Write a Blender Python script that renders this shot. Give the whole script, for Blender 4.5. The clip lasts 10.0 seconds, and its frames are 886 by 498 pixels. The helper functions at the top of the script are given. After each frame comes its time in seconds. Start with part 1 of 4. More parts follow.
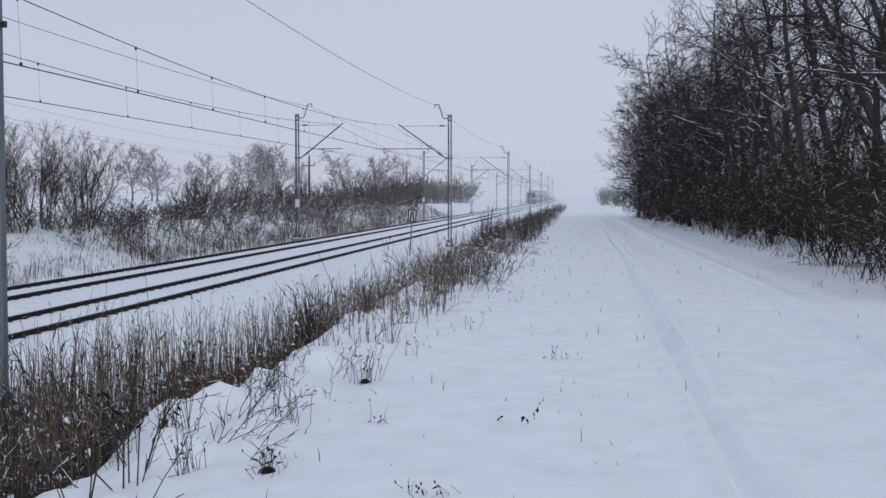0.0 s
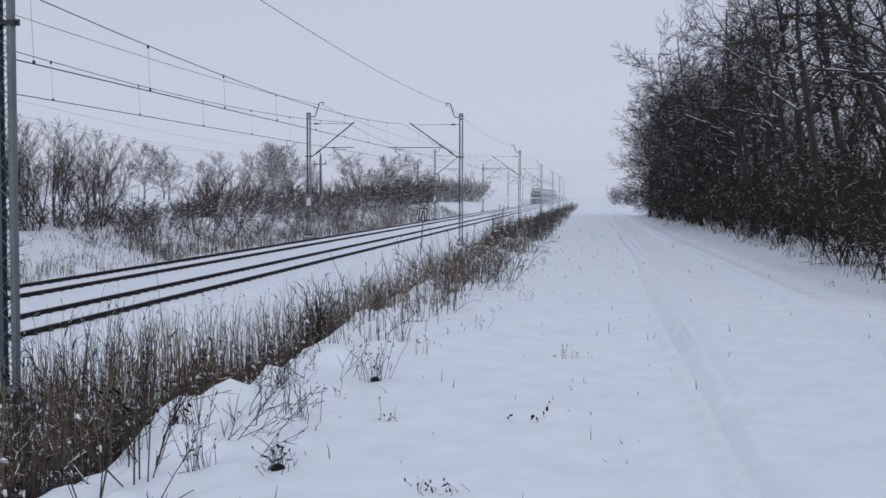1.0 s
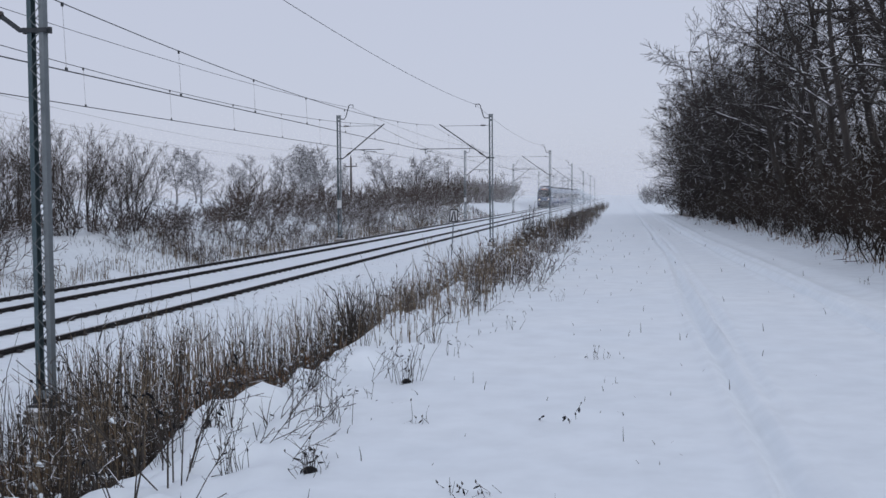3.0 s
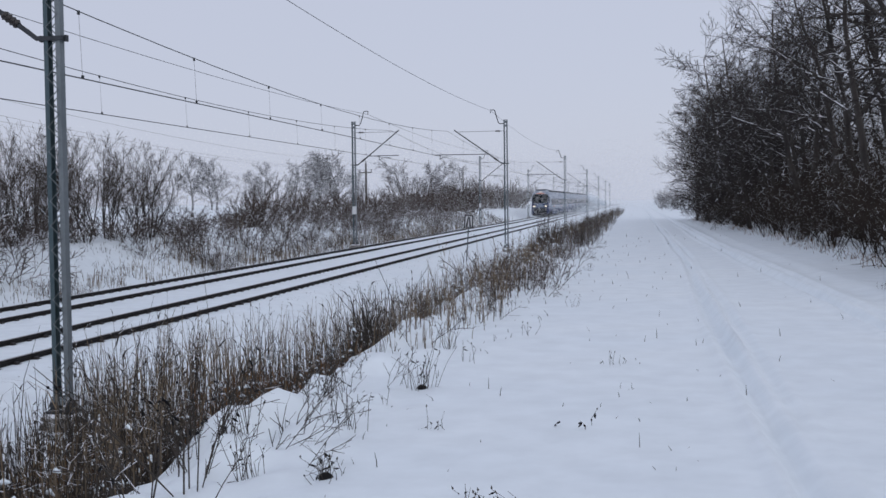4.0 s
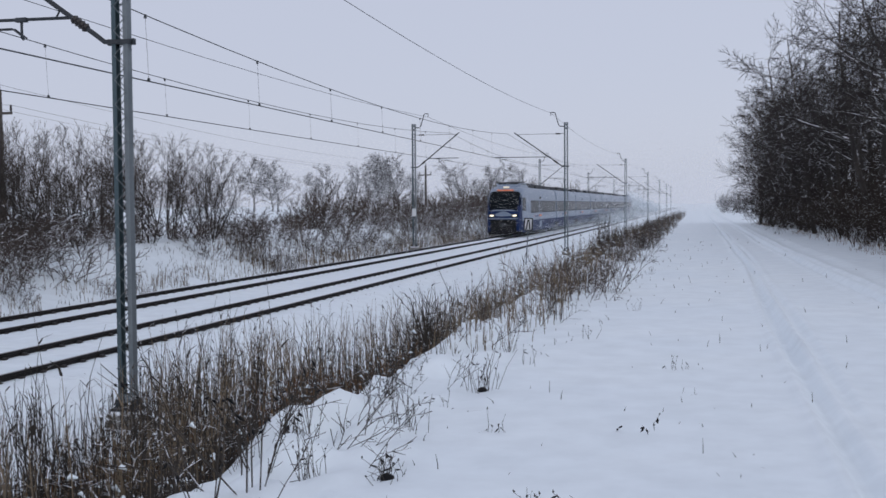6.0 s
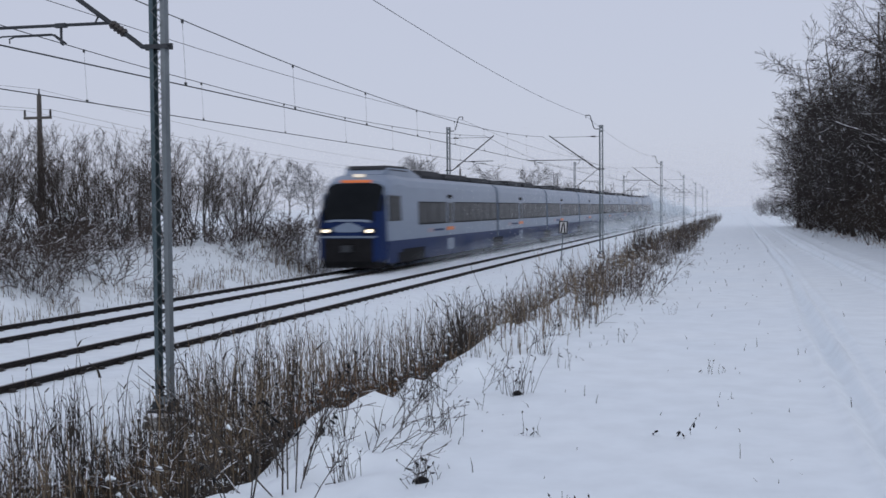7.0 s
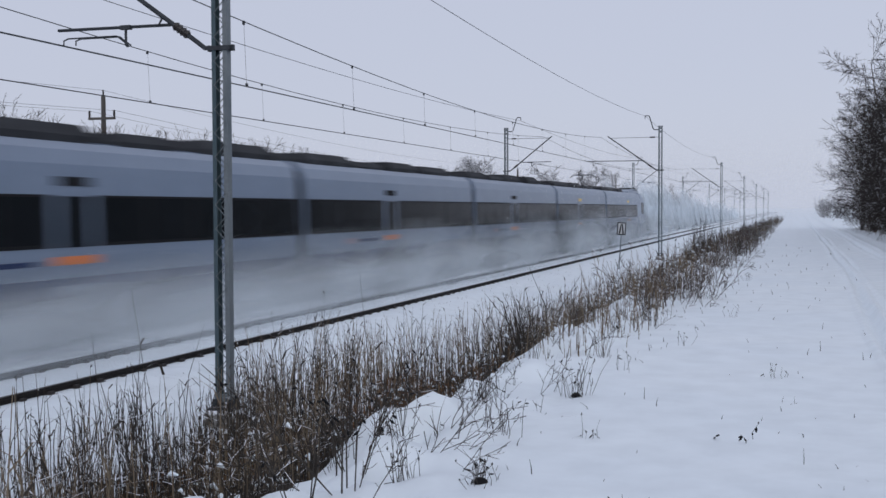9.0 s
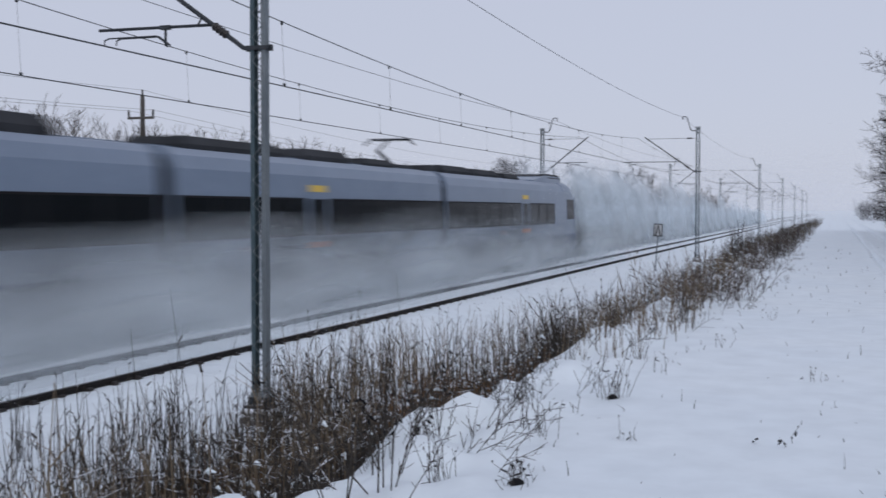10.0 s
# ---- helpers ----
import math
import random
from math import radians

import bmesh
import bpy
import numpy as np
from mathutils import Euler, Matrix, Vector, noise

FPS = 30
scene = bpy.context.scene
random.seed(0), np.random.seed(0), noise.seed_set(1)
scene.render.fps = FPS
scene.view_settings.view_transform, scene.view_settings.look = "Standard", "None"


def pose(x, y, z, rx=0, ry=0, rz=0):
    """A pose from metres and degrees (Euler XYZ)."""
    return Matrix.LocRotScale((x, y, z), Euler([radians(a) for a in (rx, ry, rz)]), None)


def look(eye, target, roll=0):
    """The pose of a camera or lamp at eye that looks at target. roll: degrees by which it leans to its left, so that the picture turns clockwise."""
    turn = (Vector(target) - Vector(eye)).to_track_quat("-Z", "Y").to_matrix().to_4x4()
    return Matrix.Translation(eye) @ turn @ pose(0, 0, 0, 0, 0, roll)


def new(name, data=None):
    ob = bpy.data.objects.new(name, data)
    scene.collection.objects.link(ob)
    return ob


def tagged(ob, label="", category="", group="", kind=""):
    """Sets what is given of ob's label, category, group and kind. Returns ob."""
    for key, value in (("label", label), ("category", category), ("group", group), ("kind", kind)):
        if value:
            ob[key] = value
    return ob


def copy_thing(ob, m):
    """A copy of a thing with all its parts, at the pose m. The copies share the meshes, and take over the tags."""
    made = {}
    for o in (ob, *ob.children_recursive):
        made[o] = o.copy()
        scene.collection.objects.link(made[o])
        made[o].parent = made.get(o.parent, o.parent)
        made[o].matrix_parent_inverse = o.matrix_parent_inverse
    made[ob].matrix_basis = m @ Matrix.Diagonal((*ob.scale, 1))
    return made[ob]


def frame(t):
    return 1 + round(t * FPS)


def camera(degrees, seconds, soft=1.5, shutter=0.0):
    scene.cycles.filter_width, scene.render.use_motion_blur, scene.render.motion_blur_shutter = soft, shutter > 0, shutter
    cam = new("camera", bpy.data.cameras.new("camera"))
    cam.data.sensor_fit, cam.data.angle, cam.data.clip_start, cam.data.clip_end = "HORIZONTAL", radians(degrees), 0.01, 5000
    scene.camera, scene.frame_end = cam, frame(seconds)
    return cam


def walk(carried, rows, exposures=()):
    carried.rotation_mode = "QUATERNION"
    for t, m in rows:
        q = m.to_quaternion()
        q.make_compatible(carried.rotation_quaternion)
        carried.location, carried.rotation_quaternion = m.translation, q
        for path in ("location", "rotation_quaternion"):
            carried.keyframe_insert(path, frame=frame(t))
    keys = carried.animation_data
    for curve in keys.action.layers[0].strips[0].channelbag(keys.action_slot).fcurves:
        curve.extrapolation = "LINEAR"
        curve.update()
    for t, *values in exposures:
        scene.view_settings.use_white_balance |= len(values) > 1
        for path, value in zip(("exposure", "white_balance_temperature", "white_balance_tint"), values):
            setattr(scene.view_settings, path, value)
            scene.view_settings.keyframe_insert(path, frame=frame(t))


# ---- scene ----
cam = camera(42.81, 10.0, soft=1.5, shutter=0.6)
PATH = [
    (0.0, pose(0.000, -0.000, 1.500, 87.31, 0.00, 6.84)),
    (0.5, pose(0.007, -0.006, 1.499, 87.32, 0.08, 6.97)),
    (1.0, pose(0.007, -0.006, 1.496, 87.25, -0.13, 7.41)),
    (1.5, pose(0.005, -0.000, 1.502, 87.23, 0.12, 7.93)),
    (2.0, pose(0.008, -0.001, 1.499, 87.29, 0.25, 8.38)),
    (2.5, pose(0.014, -0.002, 1.501, 87.25, 0.33, 8.64)),
    (4.0, pose(0.014, 0.003, 1.500, 87.61, 0.72, 9.71)),
    (4.5, pose(0.010, 0.005, 1.499, 87.76, 0.54, 10.16)),
    (5.0, pose(0.001, 0.004, 1.502, 87.76, 0.43, 11.07)),
    (5.5, pose(-0.004, 0.005, 1.497, 87.75, 0.41, 11.89)),
    (7.0, pose(-0.009, 0.003, 1.499, 87.94, 0.48, 14.46)),
    (7.5, pose(-0.011, 0.001, 1.499, 88.07, 0.37, 15.29)),
    (8.0, pose(-0.019, -0.002, 1.498, 88.02, 0.29, 15.84)),
    (8.5, pose(-0.025, 0.008, 1.496, 87.96, 0.35, 16.28)),
    (9.0, pose(-0.028, 0.004, 1.498, 87.99, 0.25, 17.35)),
    (9.5, pose(-0.027, 0.006, 1.498, 87.96, 0.16, 17.48)),
    (10.0, pose(-0.044, 0.007, 1.496, 88.01, -0.04, 19.14)),
]
walk(cam, PATH, exposures=[(0.0, 0.0), (10.0, 0.0)])

# ---- light: an even overcast snow sky, with a very wide, weak sun behind it ----
world = bpy.data.worlds.new("overcast_sky")
scene.world = world
world.use_nodes = True
wn, wl = world.node_tree.nodes, world.node_tree.links
bg = wn["Background"]
sky = wn.new("ShaderNodeTexSky")
sky.sky_type, sky.sun_disc = "NISHITA", False
sky.sun_elevation, sky.sun_rotation = radians(24), radians(200)
dim = wn.new("ShaderNodeMix")
dim.data_type, dim.blend_type = "RGBA", "MULTIPLY"
dim.inputs[0].default_value = 1.0
dim.inputs[7].default_value = (0.1, 0.1, 0.1, 1)
wl.new(sky.outputs[0], dim.inputs[6])
cloud = wn.new("ShaderNodeMix")
cloud.data_type = "RGBA"
cloud.inputs[0].default_value = 0.93
cloud.inputs[7].default_value = (0.514, 0.548, 0.672, 1)
wl.new(dim.outputs[2], cloud.inputs[6])
wl.new(cloud.outputs[2], bg.inputs[0])
bg.inputs[1].default_value = 1.06
sun = new("sun", bpy.data.lights.new("sun", "SUN"))
sun.data.energy, sun.data.angle, sun.data.color = 0.5, radians(40), (1.0, 0.97, 0.93)
sun.matrix_world = look((0, 0, 40), (-8, 12, 32))


# ---- materials ----
def ramp(nt, fac, stops):
    r = nt.nodes.new("ShaderNodeValToRGB")
    while len(r.color_ramp.elements) < len(stops):
        r.color_ramp.elements.new(0.5)
    for e, (p, c) in zip(r.color_ramp.elements, stops):
        e.position, e.color = p, (*c, 1)
    nt.links.new(fac, r.inputs[0])
    return r.outputs[0]


def noise_node(nt, scale, detail=4, rough=0.6, coords="Object", stretch=None):
    tc = nt.nodes.new("ShaderNodeTexCoord")
    n = nt.nodes.new("ShaderNodeTexNoise")
    n.inputs["Scale"].default_value, n.inputs["Detail"].default_value, n.inputs["Roughness"].default_value = scale, detail, rough
    out = tc.outputs[coords]
    if stretch:
        mp = nt.nodes.new("ShaderNodeMapping")
        mp.inputs["Scale"].default_value = stretch
        nt.links.new(out, mp.inputs[0])
        out = mp.outputs[0]
    nt.links.new(out, n.inputs["Vector"])
    return n.outputs["Fac"]


def mix_rgb(nt, fac, a, b):
    m = nt.nodes.new("ShaderNodeMix")
    m.data_type = "RGBA"
    for sock, v in ((m.inputs[0], fac), (m.inputs[6], a), (m.inputs[7], b)):
        if isinstance(v, tuple):
            sock.default_value = (*v, 1)
        elif isinstance(v, (int, float)):
            sock.default_value = v
        else:
            nt.links.new(v, sock)
    return m.outputs[2]


def material(name, c1, c2, scale=6, rough=0.7, metal=0.0, bump=0.2, bump_scale=None, snow=0.0, island=0.0, stretch=None, coat=0.0, emit=None, spec=0.5):
    """Two-scale colour variation, bump, and a dusting of snow on what faces up."""
    m = bpy.data.materials.new(name)
    m.use_nodes = True
    nt = m.node_tree
    p = nt.nodes["Principled BSDF"]
    n1 = noise_node(nt, scale, stretch=stretch)
    n2 = noise_node(nt, scale * 7.3, detail=3, stretch=stretch)
    col = ramp(nt, n1, [(0.3, c1), (0.7, c2)])
    col = mix_rgb(nt, ramp(nt, n2, [(0.35, (0, 0, 0)), (0.75, (0.35, 0.35, 0.35))]), col, tuple(0.72 * v for v in c1))
    if island:
        g = nt.nodes.new("ShaderNodeNewGeometry")
        col = mix_rgb(nt, ramp(nt, g.outputs["Random Per Island"], [(0.0, (0, 0, 0)), (1.0, (island,) * 3)]), col, tuple(0.45 * v for v in c2))
    if snow:
        g = nt.nodes.new("ShaderNodeNewGeometry")
        s = nt.nodes.new("ShaderNodeSeparateXYZ")
        nt.links.new(g.outputs["True Normal"], s.inputs[0])
        n3 = noise_node(nt, 3.0, detail=5)
        a = nt.nodes.new("ShaderNodeMath")
        a.operation = "MULTIPLY"
        nt.links.new(s.outputs[2], a.inputs[0])
        nt.links.new(n3, a.inputs[1])
        col = mix_rgb(nt, ramp(nt, a.outputs[0], [(0.5 - 0.35 * snow, (0, 0, 0)), (0.56 - 0.35 * snow, (1, 1, 1))]), col, (0.8, 0.82, 0.86))
    nt.links.new(col, p.inputs["Base Color"])
    p.inputs["Roughness"].default_value, p.inputs["Metallic"].default_value = rough, metal
    p.inputs["Coat Weight"].default_value = coat
    p.inputs["Specular IOR Level"].default_value = spec
    if bump:
        b = nt.nodes.new("ShaderNodeBump")
        b.inputs["Strength"].default_value, b.inputs["Distance"].default_value = bump, 0.02
        nt.links.new(noise_node(nt, bump_scale or scale * 5, detail=6), b.inputs["Height"])
        nt.links.new(b.outputs[0], p.inputs["Normal"])
    if emit:
        p.inputs["Emission Color"].default_value, p.inputs["Emission Strength"].default_value = (*emit[:3], 1), emit[3]
    return m


M = {}
M["snow"] = material("snow", (0.81, 0.875, 0.92), (0.855, 0.91, 0.94), 0.35, 0.65, bump=0.22, bump_scale=9)
M["flake"] = bpy.data.materials.new("airborne_flakes")
M["flake"].use_nodes = True
fn_ = M["flake"].node_tree
fn_.nodes.remove(fn_.nodes["Principled BSDF"])
half = fn_.nodes.new("ShaderNodeMixShader")
for k_, kind_ in ((1, "ShaderNodeBsdfDiffuse"), (2, "ShaderNodeBsdfTranslucent")):
    sh_ = fn_.nodes.new(kind_)
    sh_.inputs[0].default_value = (0.97, 0.975, 0.98, 1)
    fn_.links.new(sh_.outputs[0], half.inputs[k_])
fn_.links.new(half.outputs[0], fn_.nodes["Material Output"].inputs[0])
def powder_material(name, thick):
    """Drifting powder snow: white dust, thick in the middle of each puff, ragged by noise, and clear at its rim."""
    m = bpy.data.materials.new(name)
    m.use_nodes = True
    nt = m.node_tree
    nt.nodes.remove(nt.nodes["Principled BSDF"])
    white, thru, body, clear, mix = [nt.nodes.new("ShaderNode" + k) for k in ("BsdfDiffuse", "BsdfTranslucent", "MixShader", "BsdfTransparent", "MixShader")]
    for n in (white, thru):
        n.inputs[0].default_value = (0.9, 0.96, 1.0, 1)
    nt.links.new(white.outputs[0], body.inputs[1])
    nt.links.new(thru.outputs[0], body.inputs[2])
    tc, mp, grad = nt.nodes.new("ShaderNodeTexCoord"), nt.nodes.new("ShaderNodeMapping"), nt.nodes.new("ShaderNodeTexGradient")
    grad.gradient_type = "SPHERICAL"
    mp.inputs["Location"].default_value = (0, -1.0, -0.66)
    mp.inputs["Scale"].default_value = (0, 2.0, 1.55)
    nt.links.new(tc.outputs["Generated"], mp.inputs[0])
    nt.links.new(mp.outputs[0], grad.inputs[0])
    n1 = ramp(nt, noise_node(nt, 0.5, 6, 0.6, stretch=(1, 0.22, 1)), [(0.28, (0.3, 0.3, 0.3)), (0.66, (1, 1, 1))])
    a = nt.nodes.new("ShaderNodeMath")
    a.operation = "MULTIPLY"
    nt.links.new(ramp(nt, grad.outputs[1], [(0.0, (0, 0, 0)), (0.6, (thick,) * 3)]), a.inputs[0])
    nt.links.new(n1, a.inputs[1])
    nt.links.new(a.outputs[0], mix.inputs[0])
    nt.links.new(clear.outputs[0], mix.inputs[1])
    nt.links.new(body.outputs[0], mix.inputs[2])
    nt.links.new(mix.outputs[0], nt.nodes["Material Output"].inputs[0])
    return m


M["thin_powder"] = powder_material("thin_powder_snow", 0.15)
M["powder"] = powder_material("powder_snow", 0.36)
M["thick_powder"] = powder_material("thick_powder_snow", 0.72)
M["rail"] = material("rusty_rail", (0.014, 0.013, 0.013), (0.026, 0.022, 0.021), 4, 0.7, 0.0, spec=0.15)
M["rail_head"] = material("rail_head", (0.2, 0.19, 0.19), (0.3, 0.29, 0.29), 4, 0.35, 0.9)
M["clip"] = material("clip_iron", (0.025, 0.022, 0.022), (0.05, 0.044, 0.042), 12, 0.8)
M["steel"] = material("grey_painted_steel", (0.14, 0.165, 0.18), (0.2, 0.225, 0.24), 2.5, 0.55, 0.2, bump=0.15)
# darker, teal copy of the mast steel: shade painted on one leg
M["steel_shaded"] = material("shaded_teal_steel", (0.05, 0.085, 0.1), (0.08, 0.115, 0.13), 2.5, 0.55, 0.2, bump=0.15)
M["iron"] = material("dark_iron", (0.03, 0.034, 0.04), (0.06, 0.066, 0.074), 5, 0.6, 0.4)
M["insulator"] = material("brown_insulator", (0.012, 0.009, 0.009), (0.025, 0.017, 0.016), 8, 0.35)
M["wire"] = material("copper_wire_dark", (0.025, 0.03, 0.034), (0.05, 0.055, 0.06), 5, 0.5, 0.5, bump=0)
M["concrete"] = material("concrete", (0.16, 0.15, 0.14), (0.28, 0.27, 0.25), 5, 0.9, snow=0.9)
M["bark"] = material("dark_bark", (0.028, 0.024, 0.022), (0.07, 0.06, 0.054), 3, 0.9, bump=0.6, snow=0.42, stretch=(1, 1, 0.3))
M["twig"] = material("dark_twigs", (0.026, 0.022, 0.021), (0.06, 0.052, 0.048), 0.8, 0.9, bump=0, snow=0.3, island=0.5, spec=0.1)
M["thorn"] = material("thorny_undergrowth", (0.028, 0.022, 0.019), (0.07, 0.056, 0.046), 0.7, 0.9, bump=0, snow=0.34, island=0.6, spec=0.1)
M["bare_twig"] = material("bare_grey_twigs", (0.055, 0.047, 0.043), (0.11, 0.094, 0.086), 0.6, 0.9, bump=0, snow=0.14, island=0.5, spec=0.1)
# brown lightened in the colour itself to make up for haze over far shrubs
M["thicket"] = material("brown_thicket_twigs", (0.065, 0.052, 0.046), (0.135, 0.108, 0.094), 0.5, 0.9, bump=0, snow=0.3, island=0.5, spec=0.1)
M["rust"] = material("rusty_brown_grass", (0.15, 0.076, 0.034), (0.31, 0.17, 0.08), 0.9, 0.9, bump=0, snow=0.3, island=0.9, spec=0.1)
M["bush"] = material("brown_bush_twigs", (0.06, 0.047, 0.04), (0.12, 0.094, 0.08), 0.6, 0.9, bump=0, snow=0.66, island=0.5)
M["reed"] = material("dry_reed", (0.17, 0.127, 0.085), (0.35, 0.272, 0.185), 0.9, 0.85, bump=0, snow=0.42, island=1.0)
M["reed_dark"] = material("dead_stalks", (0.03, 0.025, 0.021), (0.08, 0.065, 0.053), 1.2, 0.9, bump=0, snow=0.3, island=0.6)
# distant twigs: the paleness of haze is put into the base colour
M["haze_pale"] = material("haze_paled_twigs", (0.13, 0.126, 0.13), (0.21, 0.204, 0.208), 0.5, 0.9, bump=0, snow=0.35, island=0.3, spec=0.1)
M["timber"] = material("grey_weathered_timber", (0.07, 0.062, 0.058), (0.12, 0.11, 0.1), 4, 0.9, stretch=(1, 1, 0.1))
M["body"] = material("pale_grey_train_paint", (0.18, 0.232, 0.315), (0.215, 0.27, 0.358), 0.7, 0.4, coat=0.15, bump=0.03)
M["navy"] = material("navy_train_paint", (0.009, 0.023, 0.088), (0.013, 0.031, 0.108), 0.7, 0.45, spec=0.1, bump=0.03)
M["glass"] = material("dark_train_glass", (0.006, 0.008, 0.01), (0.012, 0.014, 0.017), 0.5, 0.25, bump=0, spec=0.06)
M["black"] = material("black_rubber", (0.006, 0.006, 0.007), (0.014, 0.014, 0.016), 3, 0.8, spec=0.2)
M["roof"] = material("sooty_roof", (0.02, 0.022, 0.025), (0.05, 0.053, 0.06), 1.0, 0.8, spec=0.25)
M["display"] = material("orange_display", (0.45, 0.13, 0.04), (0.55, 0.17, 0.05), 9, 0.4, bump=0, emit=(1.0, 0.2, 0.05, 0.22))
M["orange"] = material("orange_marking", (0.75, 0.2, 0.05), (0.8, 0.25, 0.07), 3, 0.5, bump=0)
M["faded"] = material("faded_red_lettering", (0.3, 0.24, 0.28), (0.34, 0.28, 0.32), 3, 0.5, bump=0)
M["yellow"] = material("yellow_marking", (0.75, 0.5, 0.08), (0.8, 0.55, 0.1), 3, 0.5, bump=0)
M["lamp"] = material("lit_headlamp", (0.9, 0.9, 0.85), (0.95, 0.95, 0.9), 5, 0.2, bump=0, emit=(1.0, 0.86, 0.66, 2.4))
M["marker"] = material("dim_marker_lamp", (0.8, 0.75, 0.65), (0.85, 0.8, 0.7), 5, 0.3, bump=0, emit=(1.0, 0.85, 0.65, 0.45))
M["white"] = material("white_paint", (0.62, 0.63, 0.64), (0.75, 0.76, 0.77), 6, 0.6)


# ---- mesh tools ----
class Mesh:
    def __init__(self):
        self.v, self.f = [], []

    def box(self, x0, y0, z0, x1, y1, z1, m=None):
        n = len(self.v)
        c = [(x, y, z) for z in (z0, z1) for x, y in ((x0, y0), (x1, y0), (x1, y1), (x0, y1))]
        self.v += [tuple(m @ Vector(p)) for p in c] if m else c
        self.f += [tuple(n + k for k in q) for q in ((3, 2, 1, 0), (4, 5, 6, 7), (0, 1, 5, 4), (1, 2, 6, 5), (2, 3, 7, 6), (3, 0, 4, 7))]
        return self

    def tube(self, pts, radii, sides=5, caps=True):
        pts = [Vector(p) for p in pts]
        if not isinstance(radii, (list, tuple)):
            radii = [radii] * len(pts)
        n0 = len(self.v)
        for i, (p, r) in enumerate(zip(pts, radii)):
            d = (pts[min(i + 1, len(pts) - 1)] - pts[max(i - 1, 0)]).normalized()
            a = d.cross(Vector((0.31, 0.17, 0.93)) if abs(d.z) < 0.8 else Vector((0.9, 0.3, 0.1))).normalized()
            b = d.cross(a)
            for k in range(sides):
                w = 2 * math.pi * k / sides
                self.v.append(tuple(p + r * (math.cos(w) * a + math.sin(w) * b)))
        for i in range(len(pts) - 1):
            for k in range(sides):
                q, s = n0 + i * sides, (k + 1) % sides
                self.f.append((q + k, q + s, q + sides + s, q + sides + k))
        if caps:
            self.f.append(tuple(range(n0, n0 + sides))[::-1])
            self.f.append(tuple(range(len(self.v) - sides, len(self.v))))
        return self

    def loft(self, rings, caps=True):
        """Rings of equal length joined one after another."""
        n0, k = len(self.v), len(rings[0])
        for r in rings:
            self.v += [tuple(p) for p in r]
        for i in range(len(rings) - 1):
            for j in range(k):
                s = (j + 1) % k
                self.f.append((n0 + i * k + j, n0 + i * k + s, n0 + (i + 1) * k + s, n0 + (i + 1) * k + j))
        if caps:
            self.f.append(tuple(range(n0, n0 + k))[::-1])
            self.f.append(tuple(range(n0 + (len(rings) - 1) * k, n0 + len(rings) * k)))
        return self

    def data(self, name, mat, smooth=False):
        me = bpy.data.meshes.new(name)
        me.from_pydata(self.v, [], self.f)
        me.materials.append(M[mat])
        if smooth:
            me.polygons.foreach_set("use_smooth", [True] * len(me.polygons))
        me.update()
        return me


def part(name, mesh, mat, parent=None, label="", smooth=False):
    ob = new(name, mesh.data(name, mat, smooth) if isinstance(mesh, Mesh) else mesh)
    ob.parent = parent
    if label:
        tagged(ob, label)
    return ob


def thing(name, label, category, group="", kind="", at=None):
    ob = tagged(new(name), label, category, group, kind)
    if at is not None:
        ob.matrix_basis = at
    return ob


# ---- ground: one snow sheet; road, ditch, track bed, bank and fields ----
PROFILE = [(-2500, 0.2), (-60, 0.25), (-24, 0.2), (-21, 0.1), (-19.2, -0.75), (-17.6, -1.35), (-16.6, -1.32), (-16.2, -1.105), (-9.5, -1.105), (-8.9, -1.25),
           (-7.6, -1.42), (-5.5, -1.5), (-4.9, -1.45), (-4.3, -1.2), (-3.6, -0.7), (-2.95, -0.22), (-2.3, -0.03), (-1.6, 0.0), (4.4, 0.0), (5.2, 0.1), (7.0, 0.22), (14, 0.2), (2500, 0.2)]
PX, PZ = np.array([p[0] for p in PROFILE]), np.array([p[1] for p in PROFILE])
RAILS = (-10.2, -11.7, -14.08, -15.58)
RAIL_TOP = -1.0


def bumps(x, y):
    """Soft snow relief: drifts, lumps on the ditch's edge, wheel ruts on the road."""
    v = Vector((x, y, 0))
    z = 0.016 * noise.noise(v * 0.45) + 0.003 * noise.noise(v * 2.1)
    if -5.2 < x < -1.3 and y < 90:
        k = max(0.0, 1 - abs(x + 2.7) / 1.1)
        z += k * (0.36 * max(0, noise.noise(Vector((x * 1.0, y * 0.75, 5)))) + 0.26 * noise.noise(Vector((x * 2.6, y * 2.2, 8))) + 0.1 * noise.noise(Vector((x * 6, y * 5, 9))))
    if -24 < x < -17.4:
        z += 0.22 * noise.noise(Vector((x * 0.6, y * 0.4, 2))) + 0.1 * noise.noise(Vector((x * 1.9, y * 1.5, 3)))
    if -16 < x < -9:
        z *= 0.35
    if -1.2 < x < 5:
        bend = 0.03 * math.sin(y * 0.31)
        left, right = 0.78 + 0.013 * min(y, 30), 3.0 - 0.0165 * min(y, 40)
        for c, w, d in ((left + bend, 0.075, 0.1), (right - bend, 0.1, 0.1), (left + 0.19 - bend, 0.06, 0.05), (right + 0.3 + bend, 0.08, 0.045), (right + 0.75, 0.2, 0.04)):
            e = (x - c) / w
            if abs(e) < 4:
                z += d * (0.55 * math.exp(-((abs(e) - 1.7) ** 2) * 2) - math.exp(-e * e)) * (0.75 + 0.5 * noise.noise(Vector((c * 9, y * 0.6, 1))))
    return z


def ground_z(x, y):
    fade = max(0.0, min(1.0, (220 - y) / 120))
    return float(np.interp(x, PX, PZ)) + bumps(x, y) * (0.3 + 0.7 * fade)


